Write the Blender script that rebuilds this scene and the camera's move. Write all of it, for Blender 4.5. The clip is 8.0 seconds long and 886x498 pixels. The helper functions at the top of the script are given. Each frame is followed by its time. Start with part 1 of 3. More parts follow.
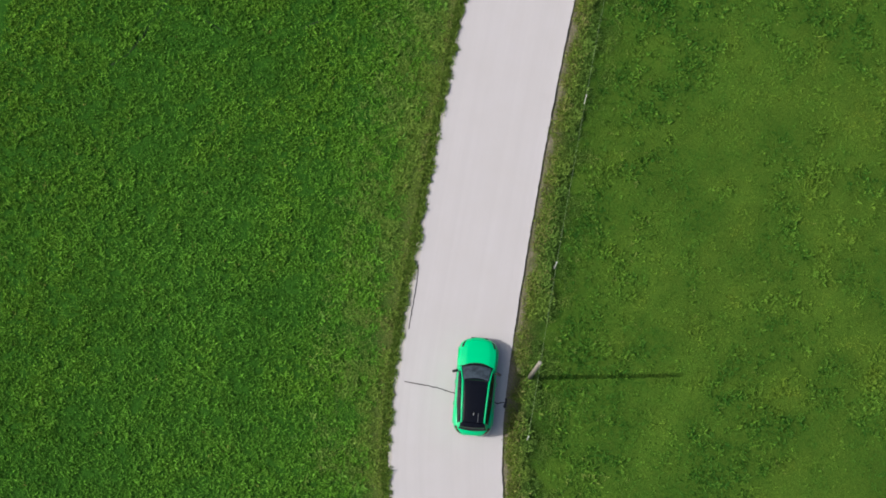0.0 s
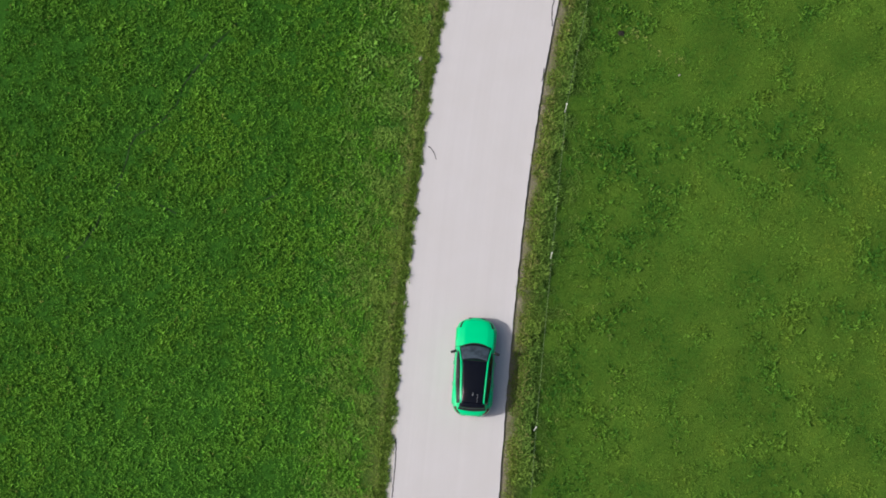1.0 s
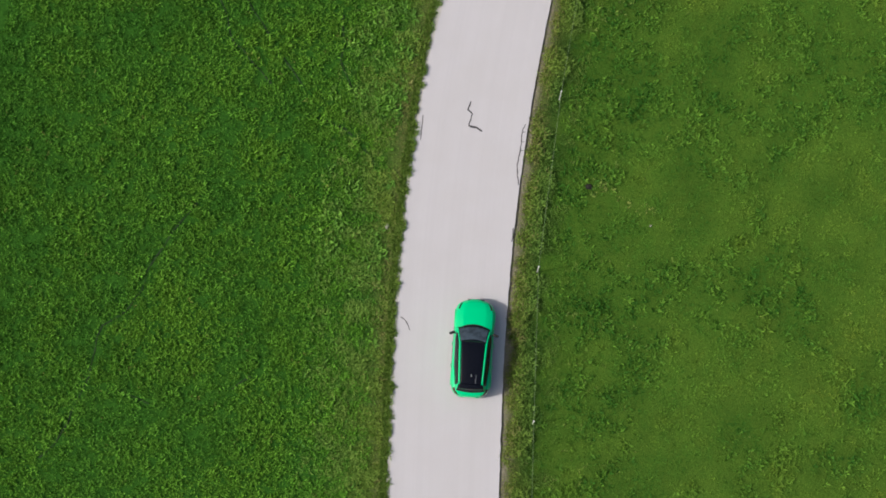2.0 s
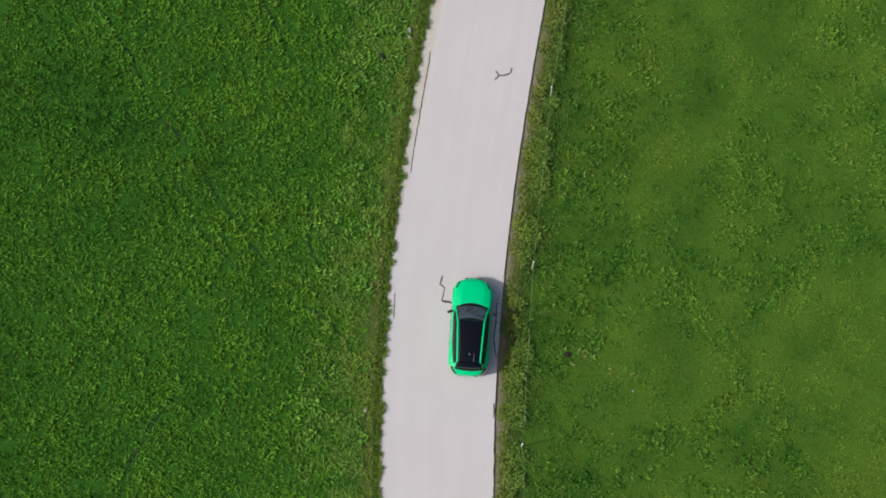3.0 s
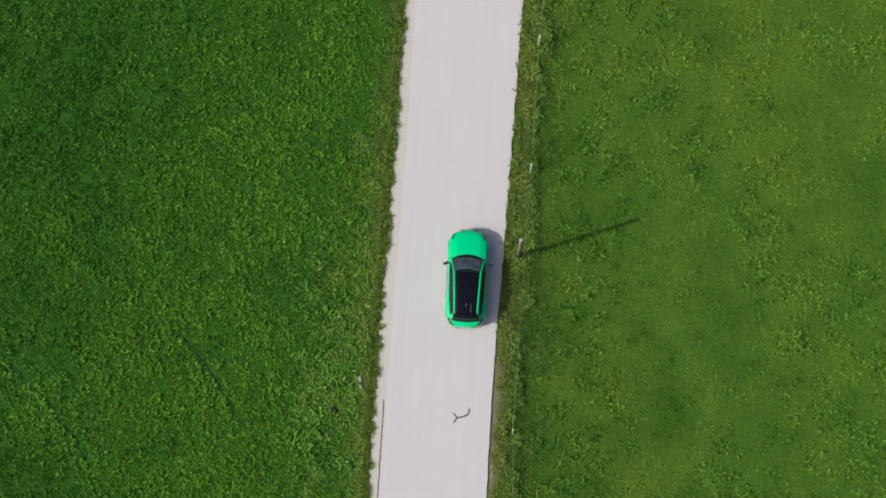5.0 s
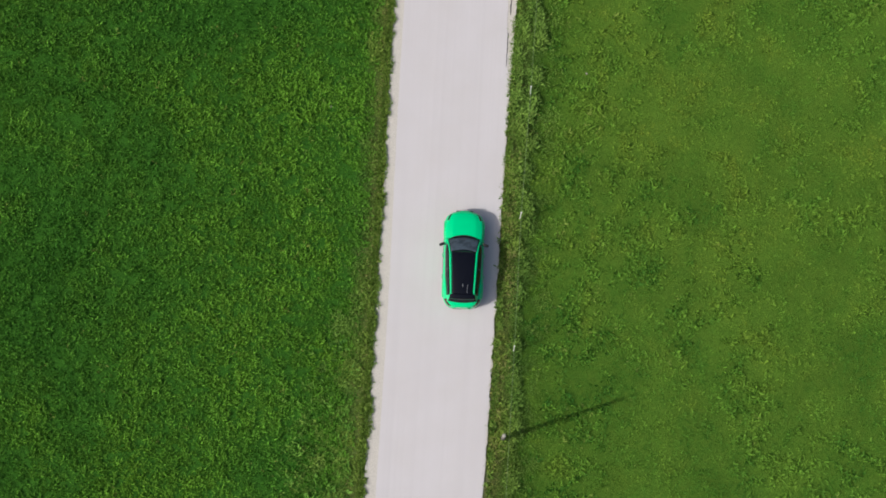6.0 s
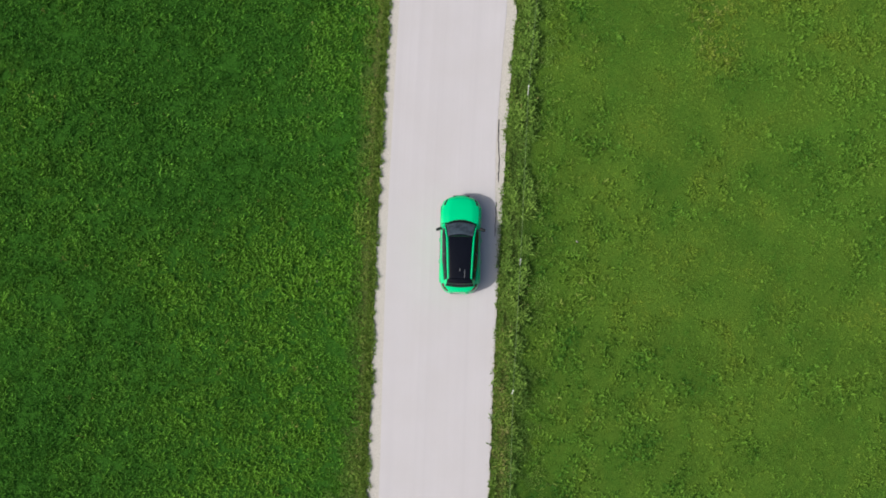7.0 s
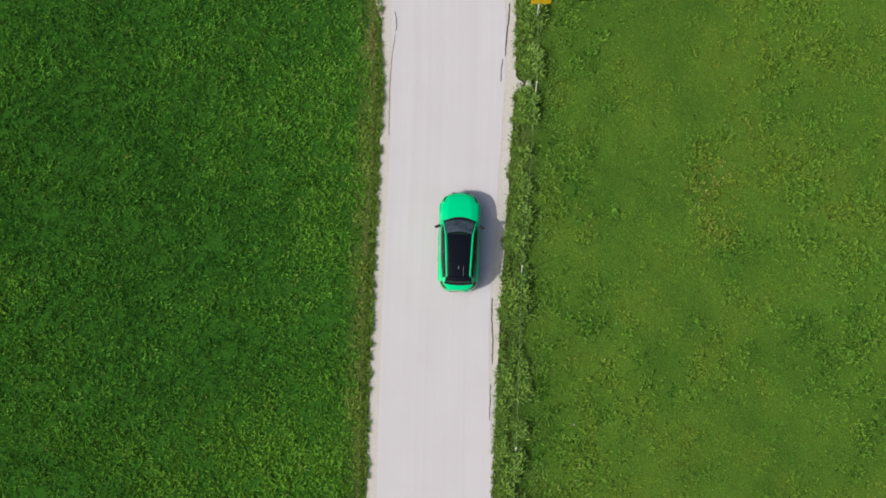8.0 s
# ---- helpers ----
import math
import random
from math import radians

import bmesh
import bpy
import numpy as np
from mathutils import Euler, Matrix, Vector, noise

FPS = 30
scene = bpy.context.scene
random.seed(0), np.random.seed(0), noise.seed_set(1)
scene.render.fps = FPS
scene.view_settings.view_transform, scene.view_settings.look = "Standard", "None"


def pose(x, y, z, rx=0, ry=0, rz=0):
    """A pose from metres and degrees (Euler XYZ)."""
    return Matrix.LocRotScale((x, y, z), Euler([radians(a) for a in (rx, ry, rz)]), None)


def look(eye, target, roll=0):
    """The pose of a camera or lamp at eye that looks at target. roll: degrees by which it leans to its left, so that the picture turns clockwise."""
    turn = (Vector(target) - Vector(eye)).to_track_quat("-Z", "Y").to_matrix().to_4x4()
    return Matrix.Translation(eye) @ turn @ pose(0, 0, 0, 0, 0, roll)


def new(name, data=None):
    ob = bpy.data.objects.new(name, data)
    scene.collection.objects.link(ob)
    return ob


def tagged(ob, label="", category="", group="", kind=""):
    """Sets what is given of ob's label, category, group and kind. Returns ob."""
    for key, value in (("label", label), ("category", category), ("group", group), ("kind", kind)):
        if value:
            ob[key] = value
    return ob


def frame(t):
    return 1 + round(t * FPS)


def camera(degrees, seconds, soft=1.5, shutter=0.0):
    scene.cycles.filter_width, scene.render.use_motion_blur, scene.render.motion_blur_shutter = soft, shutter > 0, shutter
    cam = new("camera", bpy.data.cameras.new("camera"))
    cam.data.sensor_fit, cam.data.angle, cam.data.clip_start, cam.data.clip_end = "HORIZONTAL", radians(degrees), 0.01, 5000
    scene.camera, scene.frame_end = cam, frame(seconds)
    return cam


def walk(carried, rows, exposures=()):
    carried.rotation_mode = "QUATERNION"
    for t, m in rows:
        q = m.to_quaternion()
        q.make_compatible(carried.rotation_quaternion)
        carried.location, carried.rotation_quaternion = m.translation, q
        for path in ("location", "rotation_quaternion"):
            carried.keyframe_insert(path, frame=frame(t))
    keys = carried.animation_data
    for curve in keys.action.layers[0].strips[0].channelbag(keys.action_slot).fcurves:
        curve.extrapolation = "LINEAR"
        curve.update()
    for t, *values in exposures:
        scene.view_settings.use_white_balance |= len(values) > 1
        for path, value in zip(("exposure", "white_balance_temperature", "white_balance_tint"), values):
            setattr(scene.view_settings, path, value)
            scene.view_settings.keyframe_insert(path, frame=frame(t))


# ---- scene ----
# ---- camera ----
cam = camera(28.83, 8.0, soft=1.75)
PATH = [
    (0.0, 0.002, -9.601, 79.079, 8.702, -0.118, -0.001),
    (0.5, 0.132, -5.904, 78.932, 8.735, -0.195, -2.224),
    (1.0, 0.465, -1.795, 78.755, 8.770, -0.304, -4.792),
    (1.5, 0.954, 2.074, 78.583, 8.762, -0.362, -6.719),
    (3.0, 3.589, 14.058, 78.465, 8.844, -0.309, -12.538),
    (3.5, 4.616, 17.782, 78.359, 8.897, -0.306, -13.945),
    (4.0, 5.813, 21.789, 78.179, 8.969, -0.296, -15.530),
    (4.5, 6.981, 25.371, 78.061, 9.067, -0.303, -17.470),
    (6.0, 11.792, 36.608, 77.708, 9.267, -0.289, -19.345),
    (6.5, 13.201, 40.085, 77.590, 9.369, -0.257, -20.081),
    (7.0, 14.788, 43.828, 77.409, 9.493, -0.194, -20.515),
    (7.5, 16.327, 47.308, 77.054, 9.620, -0.116, -20.756),
    (8.0, 18.070, 51.309, 76.542, 9.724, -0.038, -21.277),
]


def camera_pose(x, y, z, ahead, side, turn):
    """A camera that looks down, tipped ahead and sideways, then turned about the plumb line."""
    return pose(x, y, z, 0, 0, turn) @ pose(0, 0, 0, ahead) @ pose(0, 0, 0, 0, side)


walk(cam, [(row[0], camera_pose(*row[1:])) for row in PATH], exposures=[(t, stops, 6450, 7) for t, stops in ((0.0, -0.33), (1.5, -0.35), (3.0, -0.42), (4.0, -0.41), (4.5, -0.39), (6.0, -0.32), (8.0, -0.30))])

# ---- light ----
SUN_UP, SUN_FROM = 44.0, 270.0
world = bpy.data.worlds.new("sky")
scene.world = world
world.use_nodes = True
wn = world.node_tree.nodes
sky = wn.new("ShaderNodeTexSky")
sky.sky_type, sky.sun_disc = "NISHITA", False
sky.sun_elevation, sky.sun_rotation = radians(SUN_UP), radians(SUN_FROM)
world.node_tree.links.new(sky.outputs[0], wn["Background"].inputs[0])
wn["Background"].inputs[1].default_value = 0.13
sky.air_density, sky.dust_density, sky.ozone_density = 1.0, 5.0, 0.4
sun_data = bpy.data.lights.new("sun", "SUN")
sun_data.energy, sun_data.angle, sun_data.color = 3.78, radians(0.53), (1.0, 0.955, 0.89)
sun = new("sun", sun_data)
sun.matrix_world = look((-60, 0, 60 * math.tan(radians(SUN_UP))), (0, 0, 0))


# ---- materials ----
class Nodes:
    """A node material with short calls."""

    def __init__(self, name, rough=0.8, metal=0.0, spec=0.5):
        self.mat = bpy.data.materials.new(name)
        self.mat.use_nodes = True
        self.t = self.mat.node_tree
        self.b = self.t.nodes["Principled BSDF"]
        self.b.inputs["Roughness"].default_value = rough
        self.b.inputs["Metallic"].default_value = metal
        self.b.inputs["Specular IOR Level"].default_value = spec
        self.coords = self.t.nodes.new("ShaderNodeTexCoord")

    def put(self, socket, value):
        if isinstance(value, bpy.types.NodeSocket):
            self.t.links.new(value, socket)
        else:
            socket.default_value = value

    def set(self, name, value):
        self.put(self.b.inputs[name], (*value, 1) if isinstance(value, tuple) and len(value) == 3 else value)

    def noise(self, scale, detail=3.0, rough=0.55, vector=None, stretch=(1, 1, 1)):
        m = self.t.nodes.new("ShaderNodeMapping")
        m.inputs["Scale"].default_value = stretch
        self.put(m.inputs["Vector"], vector or self.coords.outputs["Object"])
        n = self.t.nodes.new("ShaderNodeTexNoise")
        n.inputs["Scale"].default_value, n.inputs["Detail"].default_value, n.inputs["Roughness"].default_value = scale, detail, rough
        self.put(n.inputs["Vector"], m.outputs[0])
        return n.outputs["Fac"]

    def ramp(self, value, *stops):
        r = self.t.nodes.new("ShaderNodeValToRGB")
        self.put(r.inputs[0], value)
        while len(r.color_ramp.elements) < len(stops):
            r.color_ramp.elements.new(0.5)
        for e, (at, colour) in zip(r.color_ramp.elements, stops):
            e.position = at
            e.color = (*colour, 1) if isinstance(colour, tuple) else (colour, colour, colour, 1)
        return r.outputs[0]

    def mix(self, fac, a, b, kind="MIX"):
        m = self.t.nodes.new("ShaderNodeMix")
        m.data_type, m.blend_type = "RGBA", kind
        self.put(m.inputs[0], fac)
        for k, v in ((6, a), (7, b)):
            self.put(m.inputs[k], (*v, 1) if isinstance(v, tuple) and len(v) == 3 else v)
        return m.outputs[2]

    def math(self, kind, a, b=0.0):
        m = self.t.nodes.new("ShaderNodeMath")
        m.operation = kind
        self.put(m.inputs[0], a), self.put(m.inputs[1], b)
        return m.outputs[0]

    def attr(self, name):
        a = self.t.nodes.new("ShaderNodeAttribute")
        a.attribute_name = name
        return a.outputs["Fac"]

    def island(self):
        return self.t.nodes.new("ShaderNodeNewGeometry").outputs["Random Per Island"]

    def uv(self):
        return self.coords.outputs["UV"]

    def bump(self, height, strength=0.4, distance=0.02):
        b = self.t.nodes.new("ShaderNodeBump")
        b.inputs["Strength"].default_value, b.inputs["Distance"].default_value = strength, distance
        self.put(b.inputs["Height"], height)
        self.t.links.new(b.outputs[0], self.b.inputs["Normal"])


def soil_material():
    """Low sward and soil under the blades: lusher to the west of the road, drier to the east and on the verge."""
    m = Nodes("sward", 0.95, spec=0.1)
    fine = m.noise(11.0, 4, 0.65)
    west = m.ramp(fine, (0.3, (0.016, 0.065, 0.007)), (0.7, (0.040, 0.135, 0.013)))
    green = m.ramp(fine, (0.3, (0.033, 0.096, 0.009)), (0.7, (0.069, 0.158, 0.017)))
    olive = m.ramp(fine, (0.3, (0.049, 0.101, 0.010)), (0.7, (0.086, 0.158, 0.019)))
    mottle = m.mix(m.ramp(m.noise(2.6, 4, 0.7), (0.36, 0.0), (0.66, 0.75)), m.mix(m.attr("hue"), green, olive), olive)
    east = m.mix(1.0, m.mix(m.ramp(m.noise(5.0, 3, 0.7), (0.30, 0.35), (0.52, 0.0)), mottle, (0.026, 0.074, 0.008)), m.ramp(m.attr("tone"), (0.0, 0.84), (1.0, 1.20)), "MULTIPLY")
    verge = m.ramp(fine, (0.3, (0.050, 0.085, 0.018)), (0.7, (0.120, 0.155, 0.042)))
    dirt = m.ramp(m.noise(18.0, 4, 0.7), (0.3, (0.15, 0.13, 0.095)), (0.7, (0.32, 0.285, 0.22)))
    c = m.mix(m.attr("east"), west, east)
    c = m.mix(m.attr("verge"), c, verge)
    m.set("Base Color", m.mix(m.attr("dirt"), c, dirt))
    m.bump(m.noise(14.0, 4, 0.7), 0.8, 0.06)
    return m.mat


def blade_material(name, dark, light, yellow, straw, vary=(0.62, 1.22)):
    """Leaf blades: shade by tuft, a drift to yellow in patches, a few dry ones, each blade a little its own."""
    m = Nodes(name, 0.7, spec=0.12)
    c = m.mix(m.attr("tone"), dark, light)
    c = m.mix(m.attr("hue"), c, yellow)
    c = m.mix(m.attr("dry"), c, straw)
    own = m.ramp(m.island(), (0.0, vary[0]), (1.0, vary[1]))
    m.set("Base Color", m.mix(1.0, c, own, "MULTIPLY"))
    return m.mat


def asphalt_material():
    """Pale worn asphalt: fine chippings, faint lanes along the road, small stains."""
    m = Nodes("asphalt", 0.9, spec=0.3)
    lanes = m.noise(1.0, 3, 0.6, m.uv(), (1.7, 0.02, 1))
    c = m.ramp(lanes, (0.25, (0.504, 0.482, 0.513)), (0.75, (0.562, 0.539, 0.573)))
    c = m.mix(m.ramp(m.noise(1.0, 3, 0.7, m.uv(), (7.0, 0.035, 1)), (0.35, 0.0), (0.7, 0.45)), c, (0.573, 0.550, 0.577))
    c = m.mix(m.ramp(m.noise(0.5, 4, 0.6), (0.35, 0.0), (0.7, 0.5)), c, (0.50, 0.475, 0.488))
    c = m.mix(m.ramp(m.noise(70.0, 2, 0.7), (0.3, 0.35), (0.6, 0.0)), c, (0.40, 0.385, 0.395))
    c = m.mix(m.ramp(m.noise(1.3, 5, 0.7), (0.70, 0.0), (0.80, 0.45)), c, (0.36, 0.34, 0.345))
    m.set("Base Color", c)
    m.bump(m.noise(90.0, 2, 0.6), 0.25, 0.01)
    return m.mat


def plain(name, colour, rough=0.6, metal=0.0, vary=0.18, scale=6.0, spec=0.5, coat=0.0):
    m = Nodes(name, rough, metal, spec)
    dark = tuple(v * (1 - vary) for v in colour)
    m.set("Base Color", m.ramp(m.noise(scale, 4, 0.6), (0.3, dark), (0.7, colour)))
    if coat:
        m.set("Coat Weight", coat)
        m.set("Coat Roughness", 0.04)
    return m.mat


MAT = {
    "sward": soil_material(),
    "west": blade_material("meadow_leaf", (0.032, 0.126, 0.012), (0.125, 0.330, 0.034), (0.150, 0.300, 0.022), (0.22, 0.24, 0.06)),
    "east": blade_material("pasture_leaf", (0.034, 0.125, 0.013), (0.118, 0.250, 0.028), (0.150, 0.225, 0.024), (0.26, 0.30, 0.08), (0.80, 1.12)),
    "verge": blade_material("verge_leaf", (0.045, 0.130, 0.022), (0.190, 0.330, 0.060), (0.215, 0.300, 0.048), (0.31, 0.265, 0.115), (0.80, 1.14)),
    "weed": blade_material("weed_leaf", (0.045, 0.150, 0.022), (0.150, 0.320, 0.045), (0.24, 0.33, 0.08), (0.42, 0.36, 0.19), (0.8, 1.15)),
    "asphalt": asphalt_material(),
    "gravel": plain("gravel", (0.61, 0.575, 0.535), 0.95, vary=0.4, scale=22),
    "tar": plain("tar", (0.055, 0.050, 0.055), 0.7, vary=0.4, scale=9),
    "paint": plain("green_paint", (0.0, 0.60, 0.235), 0.32, vary=0.03, scale=2, spec=0.2, coat=0.25),
    "glass": plain("tinted_glass", (0.005, 0.006, 0.011), 0.05, vary=0.2, spec=0.22),
    # bluish base colour holds the sky's reflection, with uneven darker patches
    "screen": plain("sky_painted_glass", (0.074, 0.100, 0.130), 0.06, vary=0.6, scale=4.0),
    "black": plain("black_trim", (0.012, 0.012, 0.013), 0.45, vary=0.3),
    "rubber": plain("tyre_rubber", (0.02, 0.02, 0.02), 0.85, vary=0.3),
    "alloy": plain("dark_alloy", (0.10, 0.10, 0.11), 0.35, 0.9),
    "lamp": plain("lamp_lens", (0.025, 0.027, 0.03), 0.12, vary=0.5, scale=20),
    "red": plain("red_lens", (0.06, 0.012, 0.012), 0.2),
    "plate": plain("white_plate", (0.7, 0.7, 0.68), 0.5),
    "wood": plain("grey_wood", (0.34, 0.31, 0.27), 0.9, vary=0.45, scale=14),
    "old_wood": plain("dark_grey_wood", (0.21, 0.19, 0.165), 0.9, vary=0.45, scale=14),
    "white": plain("white_plastic", (0.80, 0.80, 0.77), 0.5),
    "wire": plain("fence_wire", (0.31, 0.43, 0.21), 0.6, vary=0.3),
    "yellow": plain("yellow_sign", (0.80, 0.52, 0.01), 0.4, vary=0.08),
    "steel": plain("galvanised_steel", (0.55, 0.56, 0.57), 0.45, 0.7),
    "soil": plain("dark_soil", (0.018, 0.016, 0.011), 0.95, vary=0.5, scale=18),
    # dark green that stands for shade down in the trodden ruts
    "rut_shade": plain("rut_shade_green", (0.018, 0.052, 0.008), 0.95, vary=0.5, scale=14),
    "stone": plain("pale_stone", (0.42, 0.40, 0.35), 0.9, vary=0.4, scale=12),
}


# ---- building ----
def part(name, bm, material, parent=None, label="", smooth=False):
    """One mesh object from a bmesh, under a thing or a part."""
    me = bpy.data.meshes.new(name)
    bm.to_mesh(me)
    bm.free()
    me.materials.append(MAT[material])
    if smooth:
        me.polygons.foreach_set("use_smooth", [True] * len(me.polygons))
    ob = new(name, me)
    ob.parent = parent
    if label:
        ob["label"] = label
    return ob


def mesh_of(name, verts, faces, material):
    """A mesh object from arrays of corners and of equal-sided faces."""
    verts, faces = np.asarray(verts, np.float32), np.asarray(faces, np.int32)
    me = bpy.data.meshes.new(name)
    me.vertices.add(len(verts))
    me.vertices.foreach_set("co", verts.ravel())
    me.loops.add(faces.size)
    me.loops.foreach_set("vertex_index", faces.ravel())
    me.polygons.add(len(faces))
    me.polygons.foreach_set("loop_start", np.arange(0, faces.size, faces.shape[1], dtype=np.int32))
    me.update(calc_edges=True)
    me.shade_flat()
    me.materials.append(MAT[material])
    return new(name, me)


def float_layer(ob, name, values):
    layer = ob.data.attributes.new(name, "FLOAT", "POINT")
    layer.data.foreach_set("value", np.asarray(values, np.float32))


# ---- the road's line ----
EDGE_W = (-8.0552, 2.0019, 14.9096, -3.8431, -10.2067, 6.0624, 16.6112, 6.8798)
EDGE_E = (-8.0923, -0.3556, 14.5211, -0.1961, -9.8201, 4.8504, 17.2943, 12.5033)
Y0, Y1 = -8.5, 73.5


def edge(k, y):
    """x of a road edge at y: a curve within the bend, straight beyond it."""
    y = np.asarray(y, float)
    s = (np.clip(y, Y0, Y1) - 33) / 42
    slope = np.polyval(np.polyder(k), s) / 42
    return np.polyval(k, s) + slope * (y - np.clip(y, Y0, Y1))


def ripple(y, seed, size=0.05):
    """Ragged wear of an edge."""
    return np.array([size * (noise.noise((v * 1.7, seed, 0)) + 0.7 * noise.noise((v * 5.1, seed, 3)) + 0.5 * noise.noise((v * 13, seed, 7))) for v in np.ravel(y)])


def smooth(a, b, v):
    s = np.clip((np.asarray(v, float) - a) / (b - a), 0, 1)
    return s * s * (3 - 2 * s)


def west_edge(y):
    return edge(EDGE_W, y)


def east_edge(y):
    return edge(EDGE_E, y)


def asphalt_west(y):
    return west_edge(y) + 0.45 * smooth(26, 34, y) - 0.10 * smooth(44, 56, y) + 0.06 + 0.10 * smooth(-6, -1, y) * (1 - smooth(2, 5, y))


def asphalt_east(y):
    return east_edge(y) - 0.42 * smooth(53, 60, y)


# ---- drift of colour over the fields ----
def field_noise(x, y, scale, seed):
    """Smooth random field by value noise on a lattice, quick for many points."""
    r = np.random.default_rng(seed).random((256, 256))
    u, v = x * scale + 1000, y * scale + 1000
    i, j = np.floor(u).astype(int), np.floor(v).astype(int)
    a, b = u - i, v - j
    a, b = a * a * (3 - 2 * a), b * b * (3 - 2 * b)
    g = lambda p, q: r[p % 256, q % 256]
    return (g(i, j) * (1 - a) + g(i + 1, j) * a) * (1 - b) + (g(i, j + 1) * (1 - a) + g(i + 1, j + 1) * a) * b


def octaves(x, y, scale, seed):
    return (field_noise(x, y, scale, seed) + 0.5 * field_noise(x, y, scale * 2.1, seed + 50) + 0.25 * field_noise(x, y, scale * 4.3, seed + 90)) / 1.75


# drier (hue up) and lusher (hue down) spots of the pasture: x, y, radius, hue, tone
SPOTS = [
    (37.2, 67.3, 2.0, 0.35, 0.20), (31.6, 56.9, 3.0, 0.45, 0.0), (34.1, 53.7, 3.0, 0.45, 0.05), (28.4, 57.7, 1.2, -0.5, -0.15),
    (33.1, 60.4, 1.0, -0.5, -0.10), (37.2, 51.5, 3.5, -0.4, -0.05), (25.4, 38.9, 2.5, 0.4, 0.15), (27.0, 29.0, 4.0, 0.3, 0.05),
    (18.0, 28.0, 2.5, -0.2, 0.0), (20.4, 39.5, 2.0, -0.25, 0.05), (14.5, 3.6, 3.0, 0.3, 0.10), (13.4, 9.5, 1.8, -0.35, 0.12),
    (8.9, -0.4, 0.7, 0.6, 0.05), (19.3, 12.3, 3.5, 0.3, 0.0), (16.2, -2.0, 5.0, 0.15, 0.40), (30.8, 55.5, 2.5, 0.2, 0.0),
]


def pasture_shade(x, y, d):
    """Tone and hue of the pasture at a place, d metres from the road."""
    broad, middle = octaves(x, y, 0.13, 16), octaves(x, y, 0.5, 17)
    tone = 0.40 + 1.2 * (middle - 0.5) + 0.6 * (octaves(x, y, 1.4, 21) - 0.5) + 0.40 * smooth(34, 60, y) + 0.14 * smooth(8, 15, d) * smooth(18, 30, y) - 0.14 * (1 - smooth(3.5, 6.0, d))
    hue = 0.29 + 0.8 * (broad - 0.5) + 1.0 * (middle - 0.5) + 0.9 * (octaves(x, y, 1.6, 22) - 0.5) + 0.26 * smooth(30, 62, y) - 0.05 * (1 - smooth(4.0, 6.5, d))
    for sx, sy, size, dry, light in SPOTS:
        near = 0.55 * np.exp(-(((x - sx) ** 2 + (y - sy) ** 2) / size**2)) * smooth(0.25, 0.7, middle)
        tone, hue = tone + light * near, hue + dry * near
    mown = np.exp(-(((d - 4.6 - 0.5 * (broad - 0.5)) / 0.22) ** 2)) * smooth(40, 44, y) * (1 - smooth(62, 68, y)) * smooth(0.40, 0.6, middle)
    return tone + 0.20 * mown, hue + 0.35 * mown


def meadow_shade(x, y, d):
    """Tone and hue of the meadow at a place, d metres from the road."""
    broad, middle = octaves(x, y, 0.09, 11), octaves(x, y, 0.55, 12)
    tone = 0.40 + 0.5 * (middle - 0.5) + 0.5 * (octaves(x, y, 0.25, 13) - 0.5) + 0.12 * (1 - smooth(4, 38, y)) + 0.14 * (1 - smooth(0, 14, y)) * (1 - smooth(8, 16, d)) + 0.06 * (1 - smooth(8, 20, y))
    tone = tone - 0.06 * smooth(8, 14, d) * smooth(12, 30, y) - 0.18 * smooth(34, 60, y) * smooth(2, 8, d) + 0.20 * (1 - smooth(2, 6, d)) * (1 - smooth(20, 45, y))
    hue = 0.14 + (0.9 * (broad - 0.5) + 0.7 * (middle - 0.5)) * (1 - 0.4 * smooth(40, 52, y)) - 0.10 * smooth(6, 16, d)
    for sx, sy, size in ((9.4, 45.3, 1.1), (11.5, 50.5, 0.9)):
        hue = hue + 0.5 * np.exp(-(((x - sx) ** 2 + (y - sy) ** 2) / size**2)) * (0.4 + middle)
    return tone, hue


# ---- ground ----
def ground_height(x, y):
    """The fields lie a hand's width under the road and sink a little away from it."""
    d = np.maximum(west_edge(y) - x, x - east_edge(y))
    return -0.07 - 0.10 * smooth(0.0, 2.5, d)


